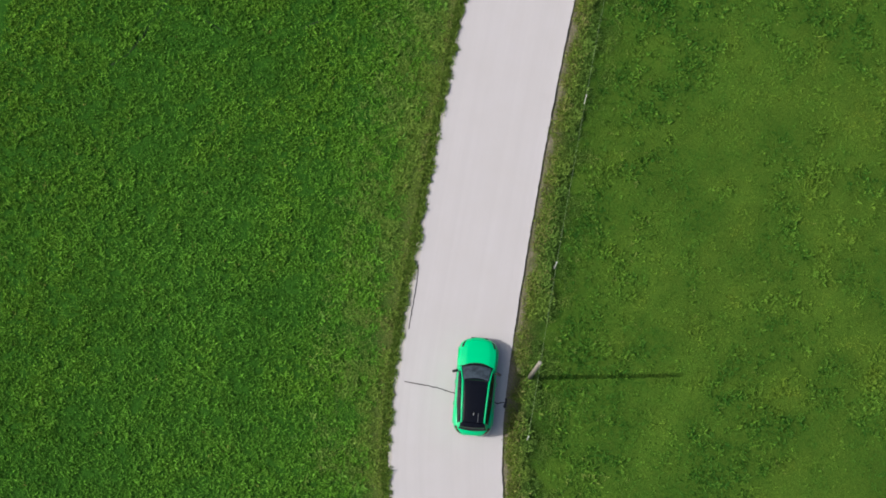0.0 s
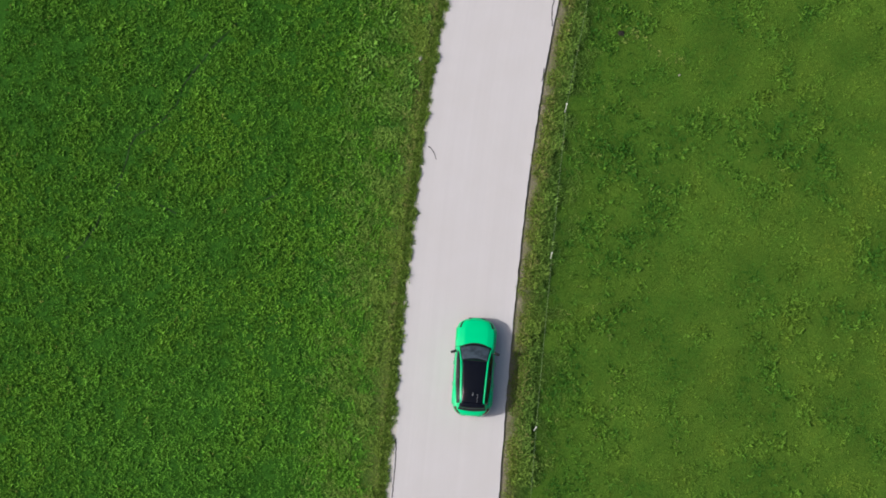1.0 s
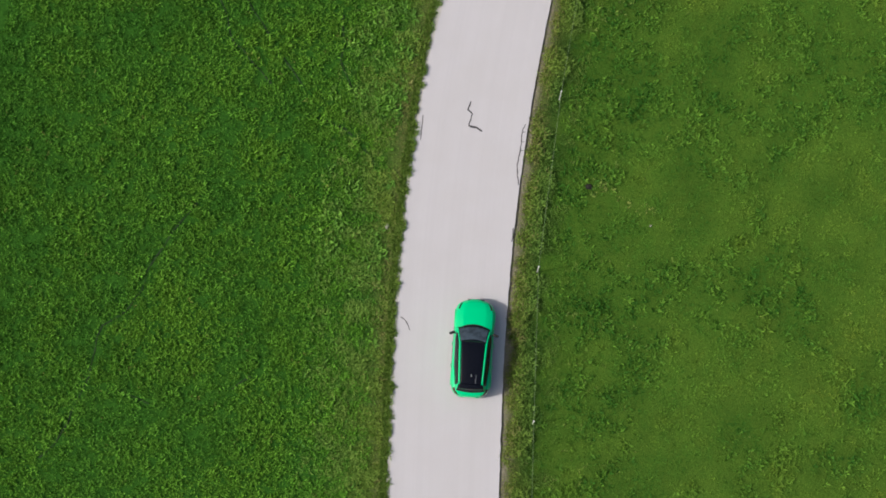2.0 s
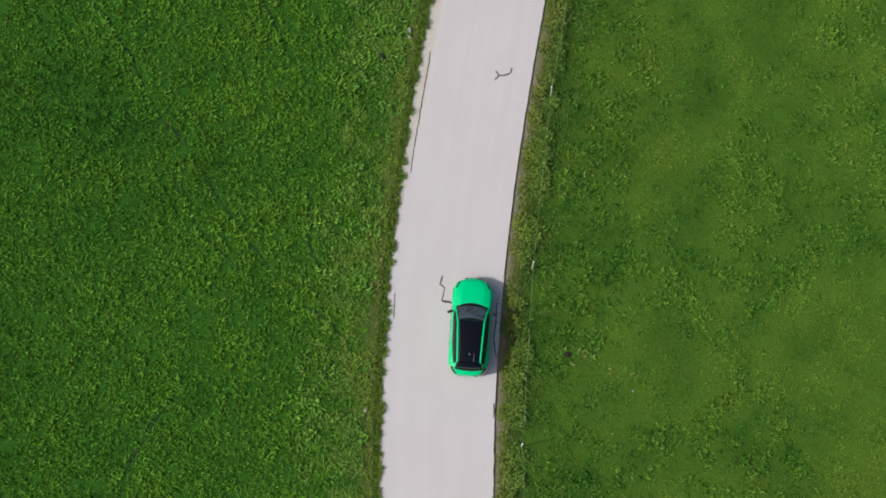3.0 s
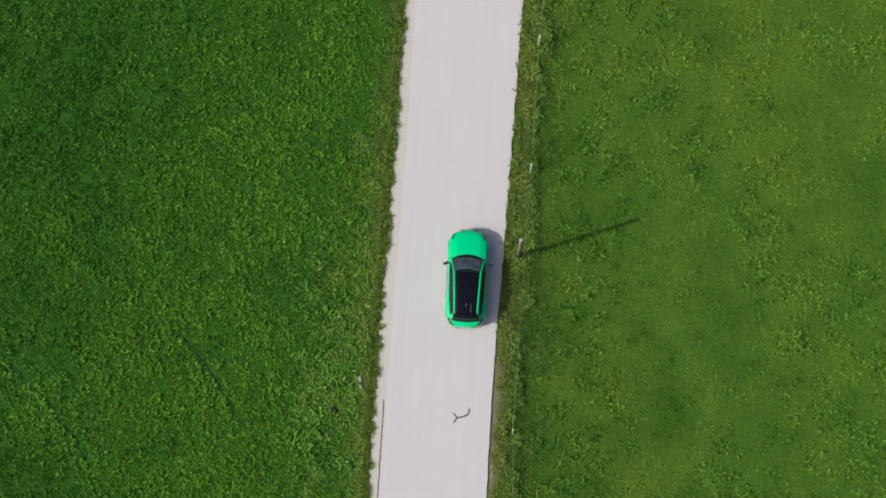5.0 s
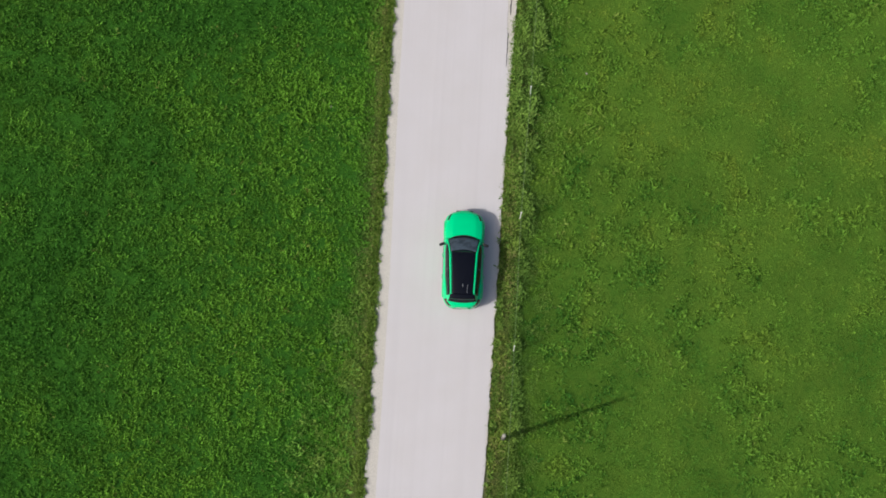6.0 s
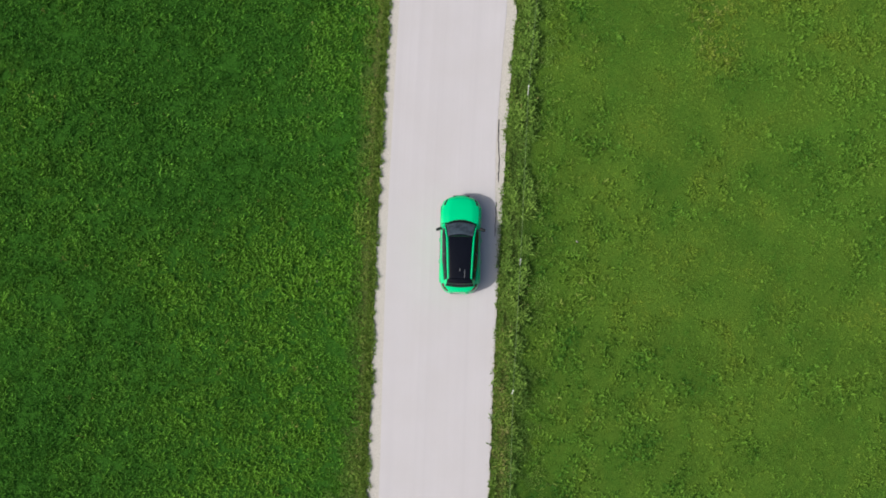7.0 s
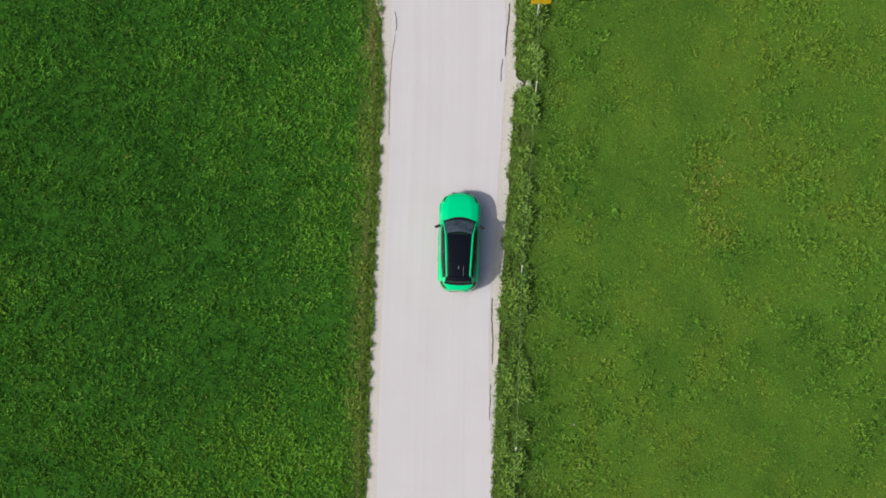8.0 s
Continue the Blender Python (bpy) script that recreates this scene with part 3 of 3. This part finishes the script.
def skin(f, ys, ss, off=0.0, thick=0.0):
    """A grid on the surface f, lifted by off along its normal; thick closes it into a thin shell."""
    bm = bmesh.new()
    e = 0.01

    def point(y, s, o):
        p = f(y, s)
        du, dv = f(y + e, s) - f(y - e, s), f(y, s + e) - f(y, s - e)
        n = du.cross(dv)
        n = -n.normalized() if n.length > 1e-9 else Vector((0, 0, 1))
        if n.dot(p - Vector((0, p.y * 0.8, 0.6))) < 0:
            n = -n
        return p + n * o

    layers = []
    for o in ([off] if not thick else [off, off - thick]):
        layers.append([[bm.verts.new(point(y, s, o)) for s in ss] for y in ys])
    for k, g in enumerate(layers):
        for i in range(len(ys) - 1):
            for j in range(len(ss) - 1):
                q = [g[i][j], g[i][j + 1], g[i + 1][j + 1], g[i + 1][j]]
                bm.faces.new(q if k == 0 else q[::-1])
    if thick:
        a, b = layers
        ring = [(0, j) for j in range(len(ss))] + [(i, len(ss) - 1) for i in range(1, len(ys))] + [(len(ys) - 1, j) for j in range(len(ss) - 2, -1, -1)] + [(i, 0) for i in range(len(ys) - 2, 0, -1)]
        for (i, j), (m, n) in zip(ring, ring[1:] + ring[:1]):
            bm.faces.new([a[i][j], a[m][n], b[m][n], b[i][j]])
    bmesh.ops.recalc_face_normals(bm, faces=bm.faces)
    return bm


def block(cx, cy, cz, sx, sy, sz, bevel=0.01, turn=0.0, segments=2):
    """A box with rounded edges."""
    bm = bmesh.new()
    bmesh.ops.create_cube(bm, size=1.0, matrix=Matrix.LocRotScale((cx, cy, cz), Euler((0, 0, radians(turn))), (sx, sy, sz)))
    if bevel:
        bmesh.ops.bevel(bm, geom=bm.edges[:], offset=bevel, segments=segments, profile=0.6, affect="EDGES")
    return bm


def lathe(profile, axis="X", steps=28):
    """A turned shape about the x or z axis from (along, radius) pairs."""
    bm = bmesh.new()
    rings = []
    for h, r in profile:
        ring = []
        for k in range(steps):
            a = 2 * math.pi * k / steps
            p = (h, r * math.cos(a), r * math.sin(a)) if axis == "X" else (r * math.cos(a), r * math.sin(a), h)
            ring.append(bm.verts.new(p))
        rings.append(ring)
    for a, b in zip(rings, rings[1:]):
        for k in range(steps):
            bm.faces.new([a[k], a[(k + 1) % steps], b[(k + 1) % steps], b[k]])
    bm.faces.new(rings[0][::-1])
    bm.faces.new(rings[-1])
    bmesh.ops.recalc_face_normals(bm, faces=bm.faces)
    return bm


def tube(points, radius, sides=6, close=True):
    """A round bar along points; radius may differ from point to point."""
    bm = bmesh.new()
    pts = [Vector(p) for p in points]
    rad = radius if isinstance(radius, (list, tuple)) else [radius] * len(pts)
    rings = []
    for k, p in enumerate(pts):
        d = (pts[min(k + 1, len(pts) - 1)] - pts[max(k - 1, 0)]).normalized()
        u = d.cross(Vector((0, 0, 1)) if abs(d.z) < 0.9 else Vector((1, 0, 0))).normalized()
        v = d.cross(u)
        rings.append([bm.verts.new(p + rad[k] * (math.cos(a) * u + math.sin(a) * v)) for a in (2 * math.pi * i / sides for i in range(sides))])
    for a, b in zip(rings, rings[1:]):
        for k in range(sides):
            bm.faces.new([a[k], a[(k + 1) % sides], b[(k + 1) % sides], b[k]])
    if close:
        bm.faces.new(rings[0][::-1])
        bm.faces.new(rings[-1])
    bmesh.ops.recalc_face_normals(bm, faces=bm.faces)
    return bm


def lin(a, b, n):
    return [a + (b - a) * k / (n - 1) for k in range(n)]


WHEEL_R = 0.345


def build_wheel(car, x, y):
    hub = new("wheel", None)
    hub.parent = car
    hub.location = (x, y, WHEEL_R)
    s = 1 if x > 0 else -1
    part("tyre", lathe([(-0.11, 0.24), (-0.115, 0.31), (-0.09, WHEEL_R - 0.006), (-0.04, WHEEL_R), (0.04, WHEEL_R), (0.09, WHEEL_R - 0.006), (0.115, 0.31), (0.11, 0.24)]), "rubber", hub, "black rubber tyre", True)
    bm = lathe([(s * 0.02, 0.22), (s * 0.10, 0.245), (s * 0.118, 0.245), (s * 0.118, 0.225), (s * 0.05, 0.215)])
    for k in range(5):
        a = 2 * math.pi * k / 5
        spoke = block(s * 0.095, 0.12, 0, 0.03, 0.22, 0.045, 0.006)
        spoke.transform(Matrix.Rotation(a, 4, "X"))
        me = bpy.data.meshes.new("tmp")
        spoke.to_mesh(me)
        spoke.free()
        bm.from_mesh(me)
        bpy.data.meshes.remove(me)
    part("rim", bm, "alloy", hub, "dark five-spoke alloy rim")
    return hub


def build_car():
    car = tagged(new("car"), "bright green compact crossover with a black glass roof", "car")
    ys = [-2.235, -2.21, -2.17, -2.1, -2.0, -1.9, -1.75, *lin(-1.6, 1.5, 26), 1.6, 1.7, 1.8, 1.88, 1.95, 2.02, 2.08, 2.13, 2.17, 2.2, 2.22, 2.235]
    ss = sorted(lin(-1, -0.56, 9) + lin(-0.55, 0.55, 27) + lin(0.56, 1, 9))
    bm = skin(body_at, ys, ss)
    for ring in (0, len(ys) - 1):
        bm.verts.ensure_lookup_table()
        bm.faces.new([bm.verts[ring * len(ss) + j] for j in range(len(ss))])
    body = part("body", bm, "paint", car, "bright green glossy paint", True)
    part("underbody", block(0, 0, 0.29, 1.50, 3.7, 0.22, 0.04), "black", car)
    cy = [-2.10, -2.04, -1.97, -1.9, -1.84, -1.75, *lin(-1.6, 0.1, 16), 0.2, 0.3, 0.42, 0.54, 0.66, 0.78, 0.88, 0.98]
    cs = sorted(lin(-1, -0.61, 7) + lin(-0.6, 0.6, 21) + lin(0.61, 1, 7))
    part("cabin_frame", skin(cabin_at, cy, cs), "paint", car, "green pillars and roof rails", True)
    # glazing lies a few millimetres proud of the frame
    screen = part("windscreen", skin(cabin_at, lin(0.235, 0.985, 10), lin(-0.585, 0.585, 21), 0.008, 0.012), "glass", car, "raked windscreen with a black border", True)
    part("clear_pane", skin(lambda y, s: cabin_at(y - 0.10 * (s / 0.55) ** 2 * (1 - (y - 0.32) / 0.6), s), lin(0.32, 0.925, 12), lin(-0.555, 0.555, 23), 0.011, 0.006), "screen", screen, "clear glass with the sky's reflection in its colour", True)
    part("roof_panel", skin(cabin_at, lin(-1.73, 0.245, 18), lin(-0.545, 0.545, 17), 0.010, 0.014), "glass", car, "black panoramic glass roof", True)
    part("rear_window", skin(cabin_at, lin(-2.05, -1.90, 6), lin(-0.60, 0.60, 17), 0.008, 0.012), "glass", car, "dark rear window", True)
    part("roof_spoiler", skin(cabin_at, lin(-1.93, -1.71, 7), lin(-0.60, 0.60, 17), 0.026, 0.030), "glass", car, "gloss black roof spoiler", True)
    part("cowl", skin(lambda y, s: body_at(y - 0.17 * (s / 0.44) ** 2, s), lin(0.90, 1.045, 4), lin(-0.47, 0.47, 21), 0.010, 0.016), "black", car)
    for s in (-1, 1):
        part("window_surround", skin(cabin_at, lin(-1.72, 0.74, 20), [s * v for v in lin(0.665, 1.0, 6)], 0.004, 0.01), "glass", car, "black window surround", True)
        part("side_window", skin(cabin_at, lin(-0.46, 0.66, 11), [s * v for v in lin(0.69, 0.97, 6)], 0.009, 0.008), "glass", car, "", True)
        part("side_window", skin(cabin_at, lin(-1.28, -0.53, 8), [s * v for v in lin(0.69, 0.97, 6)], 0.009, 0.008), "glass", car, "", True)
        part("quarter_window", skin(cabin_at, lin(-1.66, -1.35, 5), [s * v for v in lin(0.72, 0.96, 5)], 0.009, 0.008), "glass", car, "", True)
        rail = [cabin_at(y, s * 0.60) + Vector((0, 0, 0.012)) for y in lin(-1.72, 0.86, 24)]
        rail[0].z -= 0.03
        part("roof_rail", tube(rail, 0.030, 8), "paint", car, "green roof rail", True)
        part("headlight", skin(body_at, lin(1.74, 2.03, 8), [s * v for v in lin(0.48, 0.535, 5)], 0.006, 0.012), "lamp", car, "slim dark headlight", True)
        part("tail_light", skin(body_at, lin(-2.17, -1.86, 8), [s * v for v in lin(0.50, 0.62, 7)], 0.006, 0.012), "red", car, "dark red tail light", True)
        part("front_intake", block(s * 0.44, 2.08, 0.40, 0.22, 0.10, 0.20, 0.03, -s * 30), "black", car)
        part("sill", block(s * 0.87, 0, 0.25, 0.10, 2.3, 0.09, 0.02), "black", car, "black plastic sill")
        for y in (1.36, -1.32):
            arch = [(s * 0.890, y + 0.39 * math.cos(a), WHEEL_R + 0.39 * math.sin(a)) for a in lin(-0.1, math.pi + 0.1, 15)]
            part("wheel_arch", tube(arch, 0.035, 6), "paint", car, "", True)
        for y in (0.12, -0.85):
            part("door_handle", tube([(s * 0.925, y - 0.09, 0.84), (s * 0.945, y - 0.05, 0.845), (s * 0.945, y + 0.05, 0.845), (s * 0.925, y + 0.09, 0.84)], 0.014), "paint", car)
        shell = block(s * 0.985, 0.60, 1.03, 0.27, 0.11, 0.15, 0.04, -s * 22, 3)
        mirror = part("wing_mirror", shell, "black", car, "black wing mirror", True)
        part("mirror_glass", block(s * 0.975, 0.545, 1.03, 0.15, 0.02, 0.10, 0.002, -s * 22), "glass", mirror)
        part("mirror_stalk", tube([(s * 0.83, 0.60, 0.955), (s * 0.90, 0.60, 0.985)], 0.022), "black", mirror)
        part("wiper", tube([(s * 0.40 - 0.05, 0.86, 1.06), (s * 0.40 - 0.25, 0.88, 1.075), (s * 0.40 - 0.50, 0.80, 1.115)], 0.009), "black", car)
        part("exhaust_tip", lathe([(-0.05, 0.045), (0.05, 0.05)], "X", 14), "steel", car).matrix_basis = pose(s * 0.45, -2.15, 0.31, 0, 0, 90)
    part("grille", block(0, 2.195, 0.50, 0.76, 0.07, 0.26, 0.03), "black", car, "black front grille")
    part("bumper_lip", block(0, 2.06, 0.26, 0.9, 0.12, 0.06, 0.02), "black", car)
    part("rear_diffuser", block(0, -2.11, 0.33, 0.96, 0.14, 0.16, 0.03), "black", car)
    for y, z, t in ((2.236, 0.45, 0.0), (-2.245, 0.72, 0.0)):
        plate = part("number_plate", block(0, y, z, 0.52, 0.014, 0.11, 0.003), "plate", car, "white number plate with plain bars")
        for k in range(5):
            part("bar", block(-0.18 + 0.09 * k, y + (0.009 if y > 0 else -0.009), z, 0.045, 0.004, 0.065, 0), "black", plate)
    # fin and seam are pale steel to stand for their glints
    fin = [cabin_at(y, 0.0) + Vector((0, 0, h)) for y, h in ((-1.24, 0.012), (-1.29, 0.030), (-1.34, 0.050), (-1.38, 0.012))]
    part("antenna", tube(fin, [0.006, 0.011, 0.013, 0.008], 8), "steel", car, "small roof antenna fin, pale for its sun glint", True)
    part("roof_seam", skin(cabin_at, lin(-1.66, -1.28, 5), [0.235, 0.246], 0.013, 0.004), "steel", car, "thin seam in the glass roof, bright for its reflection")
    wheels = [build_wheel(car, x, y) for x in (-0.80, 0.80) for y in (1.36, -1.32)]
    return car, wheels


car, wheels = build_car()


# ---- fence, poles and sign ----
POSTS = [(4.0, -6.2), (5.35, 1.71), (6.80, 9.51), (8.14, 16.36), (10.48, 24.24), (13.13, 31.99), (17.83, 43.07), (20.17, 48.66), (22.57, 54.01), (25.78, 61.35), (29.5, 68.9), (32.6, 76.3)]


def build_fence():
    fence = tagged(new("wire_fence"), "electric pasture fence of thin wire on white rods", "fence")
    tops = []
    for n, (x, y) in enumerate(POSTS):
        g = float(ground_height(x, y))
        lx, ly = 0.03 * math.sin(n * 2.1), 0.05 + 0.03 * math.cos(n * 1.3)
        post = part("post", tube([(x - lx, y - ly - 0.06, g - 0.1), (x, y - 0.03, 1.34)], 0.025, 8), "white", fence, "white plastic fence rod")
        part("insulator", block(x, y - 0.03, 1.35, 0.06, 0.07, 0.07, 0.015), "white", post)
        tops.append(Vector((x, y - 0.03, 1.32)))
    pts = []
    for a, b in zip(tops, tops[1:]):
        for k in range(8):
            s = k / 8
            pts.append(a.lerp(b, s) - Vector((0, 0, 0.16 * s * (1 - s))))
    pts.append(tops[-1])
    part("wire", tube(pts, 0.0048, 5), "wire", fence, "thin pale green fence wire")


def build_pole(x, y, height, lean_x, lean_y, label, foot=0.108, timber="wood"):
    pole = tagged(new("utility_pole"), label, "pole", "poles along the lane")
    g = float(ground_height(x, y))
    pole.location = (x, y, g)
    h = height - g
    part("shaft", tube([(0, 0, -0.1), (lean_x * 0.5, lean_y * 0.5, h * 0.5), (lean_x, lean_y, h)], [foot, foot * 0.9, foot * 0.8], 12), timber, pole, "weathered grey wooden shaft", True)
    cap = lathe([(0.0, 0.085), (0.03, 0.085), (0.06, 0.04)], "Z", 12)
    cap.transform(Matrix.Translation((lean_x, lean_y, h - 0.005)))
    part("cap", cap, "stone", pole, "pale weathered cap")
    return pole


build_fence()
build_pole(4.14, -3.47, 6.5, 0.1, 0.12, "weathered grey wooden pole by the fence")
build_pole(16.06, 39.43, 5.6, -0.24, -0.12, "weathered wooden pole standing in tall verge grass", 0.10, "old_wood")


def build_sign():
    sign = tagged(new("road_sign"), "yellow rectangular road sign on a thin steel post", "sign")
    g = float(ground_height(30.85, 72.05))
    sign.matrix_basis = pose(30.85, 72.05, g, 0, 0, -21)
    part("post", tube([(0, 0.03, -0.1), (0, 0.03, 2.9)], 0.03, 10), "white", sign, "pale painted post", True)
    panel = part("panel", block(0.06, 0, 2.50, 0.90, 0.03, 0.72, 0.012), "yellow", sign, "plain yellow panel")
    for z in (2.30, 2.70):
        part("clamp", block(0, 0.035, z, 0.12, 0.05, 0.04, 0.008), "steel", panel)


def ribbon(line, width, name, seed):
    """A poured tar seam along a broken line, of uneven width, a few millimetres proud of the road."""
    pts = [Vector((x, y, 0)) for x, y in line]
    fine = []
    for a, b in zip(pts, pts[1:]):
        n = max(2, int((b - a).length / 0.07))
        fine += [a.lerp(b, k / n) for k in range(n)]
    fine.append(pts[-1])
    bm = bmesh.new()
    rows = []
    for k, p in enumerate(fine):
        d = (fine[min(k + 1, len(fine) - 1)] - fine[max(k - 1, 0)]).normalized()
        u = Vector((-d.y, d.x, 0))
        p = p + u * 0.03 * noise.noise((k * 0.35, seed, 1))
        w = 0.5 * width * (0.75 + 0.9 * abs(noise.noise((k * 0.5, seed, 5)))) * (0.45 if k in (0, len(fine) - 1) else 1)
        rows.append([bm.verts.new(p + u * o * w + Vector((0, 0, h))) for o, h in ((-1, -0.002), (-0.8, 0.005), (0.8, 0.005), (1, -0.002))])
    for a, b in zip(rows, rows[1:]):
        for j in range(3):
            bm.faces.new([a[j], a[j + 1], b[j + 1], b[j]])
    bmesh.ops.recalc_face_normals(bm, faces=bm.faces)
    return part(name, bm, "tar", road, "dark tar-sealed crack")


def build_seams():
    seams = [
        (0.06, [(-1.6, -3.64), (-0.14, -3.92), (1.23, -4.36), (2.65, -4.64), (3.05, -4.60)]),
        (0.06, [(1.6, -4.72), (1.7, -4.86), (1.9, -5.4)]),
        (0.12, [(3.06, -4.40), (3.04, -4.62), (2.98, -4.88)]),
        (0.06, [(-0.96, 1.79), (-1.04, 0.94), (-1.17, 0.15), (-1.42, -1.24)]),
        (0.05, [(1.61, 15.18), (1.85, 14.94), (1.95, 14.5)]),
        (0.06, [(6.36, 24.7), (6.18, 24.31), (6.34, 24.09), (6.11, 23.57), (6.24, 23.43)]),
        (0.10, [(6.11, 23.55), (6.42, 23.42), (6.68, 23.2)]),
        (0.05, [(4.06, 24.39), (3.92, 23.82), (3.75, 23.2)]),
        (0.05, [(8.72, 23.23), (8.56, 23.03), (8.39, 22.48), (8.28, 22.02), (8.04, 21.42), (7.94, 20.88), (7.94, 20.42)]),
        (0.04, [(8.49, 22.88), (8.66, 22.86)]),
        (0.04, [(8.38, 22.42), (8.54, 22.41)]),
        (0.04, [(8.28, 22.02), (8.43, 22.01)]),
        (0.06, [(7.38, 18.47), (7.20, 17.82)]),
        (0.08, [(11.68, 33.57), (11.57, 33.35), (11.28, 33.28), (11.03, 33.34), (10.77, 33.16)]),
        (0.07, [(11.03, 33.34), (10.9, 33.6)]),
        (0.045, [(8.13, 35.17), (7.64, 33.92), (7.0, 32.39), (6.56, 31.25), (6.2, 30.36), (5.97, 29.68)]),
        (0.05, [(24.85, 74.7), (24.78, 74.29), (24.66, 73.96), (24.54, 73.8)]),
        (0.06, [(29.94, 73.15), (29.66, 72.53), (29.27, 71.82), (28.8, 70.85)]),
        (0.05, [(28.66, 70.78), (28.38, 70.29), (28.18, 69.79)]),
        (0.05, [(24.13, 60.65), (23.8, 59.88), (23.47, 58.91), (23.03, 57.86)]),
        (0.04, [(22.63, 57.07), (21.99, 55.57)]),
        (0.025, [(24.49, 73.68), (23.96, 72.73), (23.38, 71.52), (22.48, 69.3)]),
    ]
    for n, (width, line) in enumerate(seams):
        ribbon(line, width, "tar_seam", n * 3.7)


def build_stone(x, y, size, seed, label, name="stone", material="stone", rise=0.06):
    """An irregular flat lump half sunk in the grass."""
    bm = bmesh.new()
    bmesh.ops.create_icosphere(bm, subdivisions=3, radius=1.0)
    for v in bm.verts:
        v.co *= 1 + 0.35 * noise.noise(v.co * 1.6 + Vector((seed, 0, 0)))
        v.co = Vector((v.co.x * size, v.co.y * size * 0.7, v.co.z * size * 0.45))
    bm.transform(Matrix.Translation((x, y, float(ground_height(x, y)) + rise)) @ Matrix.Rotation(seed, 4, "Z"))
    return tagged(part(name, bm, material, None, "", True), label, "stone", "stones on the verge")


build_sign()
build_seams()
build_stone(29.32, 69.2, 0.22, 1.0, "pale flat stone beside a fence rod", rise=0.05)
build_stone(28.92, 69.35, 0.15, 2.3, "small pale stone on the verge", rise=0.06)
build_stone(7.39, 36.38, 0.15, 1.5, "pale stone in the rough verge grass", rise=0.05)
build_stone(7.32, 36.05, 0.10, 3.1, "small pale stone in the rough verge grass", rise=0.05)
build_stone(1.62, 19.42, 0.12, 4.4, "pale stone in parched verge grass")
build_stone(5.88, 35.45, 0.19, 2.0, "small heap of dark soil in the grass", "soil_heap", "soil", 0.08)
build_stone(11.18, 19.88, 0.20, 2.9, "dark bare soil heap in the pasture", "soil_heap", "soil", -0.02)
build_stone(25.43, 54.05, 0.055, 5.2, "whitish stone lying in the pasture")
build_stone(13.69, 17.62, 0.06, 6.7, "tiny white stone in the pasture")
build_stone(13.67, 56.5, 0.08, 6.0, "small pale stone in the meadow")

DRIVE = [
    (0, 1.645, -3.914, 4.92),
    (0.5, 2.127, 0.184, 6.87),
    (1, 2.845, 4.676, 8.59),
    (1.5, 3.644, 8.848, 10.79),
    (3, 7.083, 22.024, 16.28),
    (3.5, 8.448, 26.215, 17.97),
    (4, 10.066, 30.741, 19.28),
    (4.5, 11.662, 34.880, 20.60),
    (6, 17.044, 47.599, 21.30),
    (6.5, 18.632, 51.532, 21.44),
    (7, 20.348, 55.704, 21.85),
    (7.5, 21.938, 59.472, 22.06),
    (8, 23.637, 63.465, 22.81),
]


def motions():
    """The car drives along the lane; its wheels roll by the way that it covers."""
    walk(car, [(t, pose(x, y, 0.004, 0, 0, -h)) for t, x, y, h in DRIVE])
    times = [r[0] for r in DRIVE]
    way = np.r_[0, np.cumsum(np.hypot(np.diff([r[1] for r in DRIVE]), np.diff([r[2] for r in DRIVE])))]
    for wheel in wheels:
        x, y, z = wheel.location
        rows = []
        for n in range(241):
            turn = -math.degrees(np.interp(n / 30, times, way) / WHEEL_R)
            rows.append((n / 30, pose(x, y, z, turn % 360)))
        walk(wheel, rows)


motions()
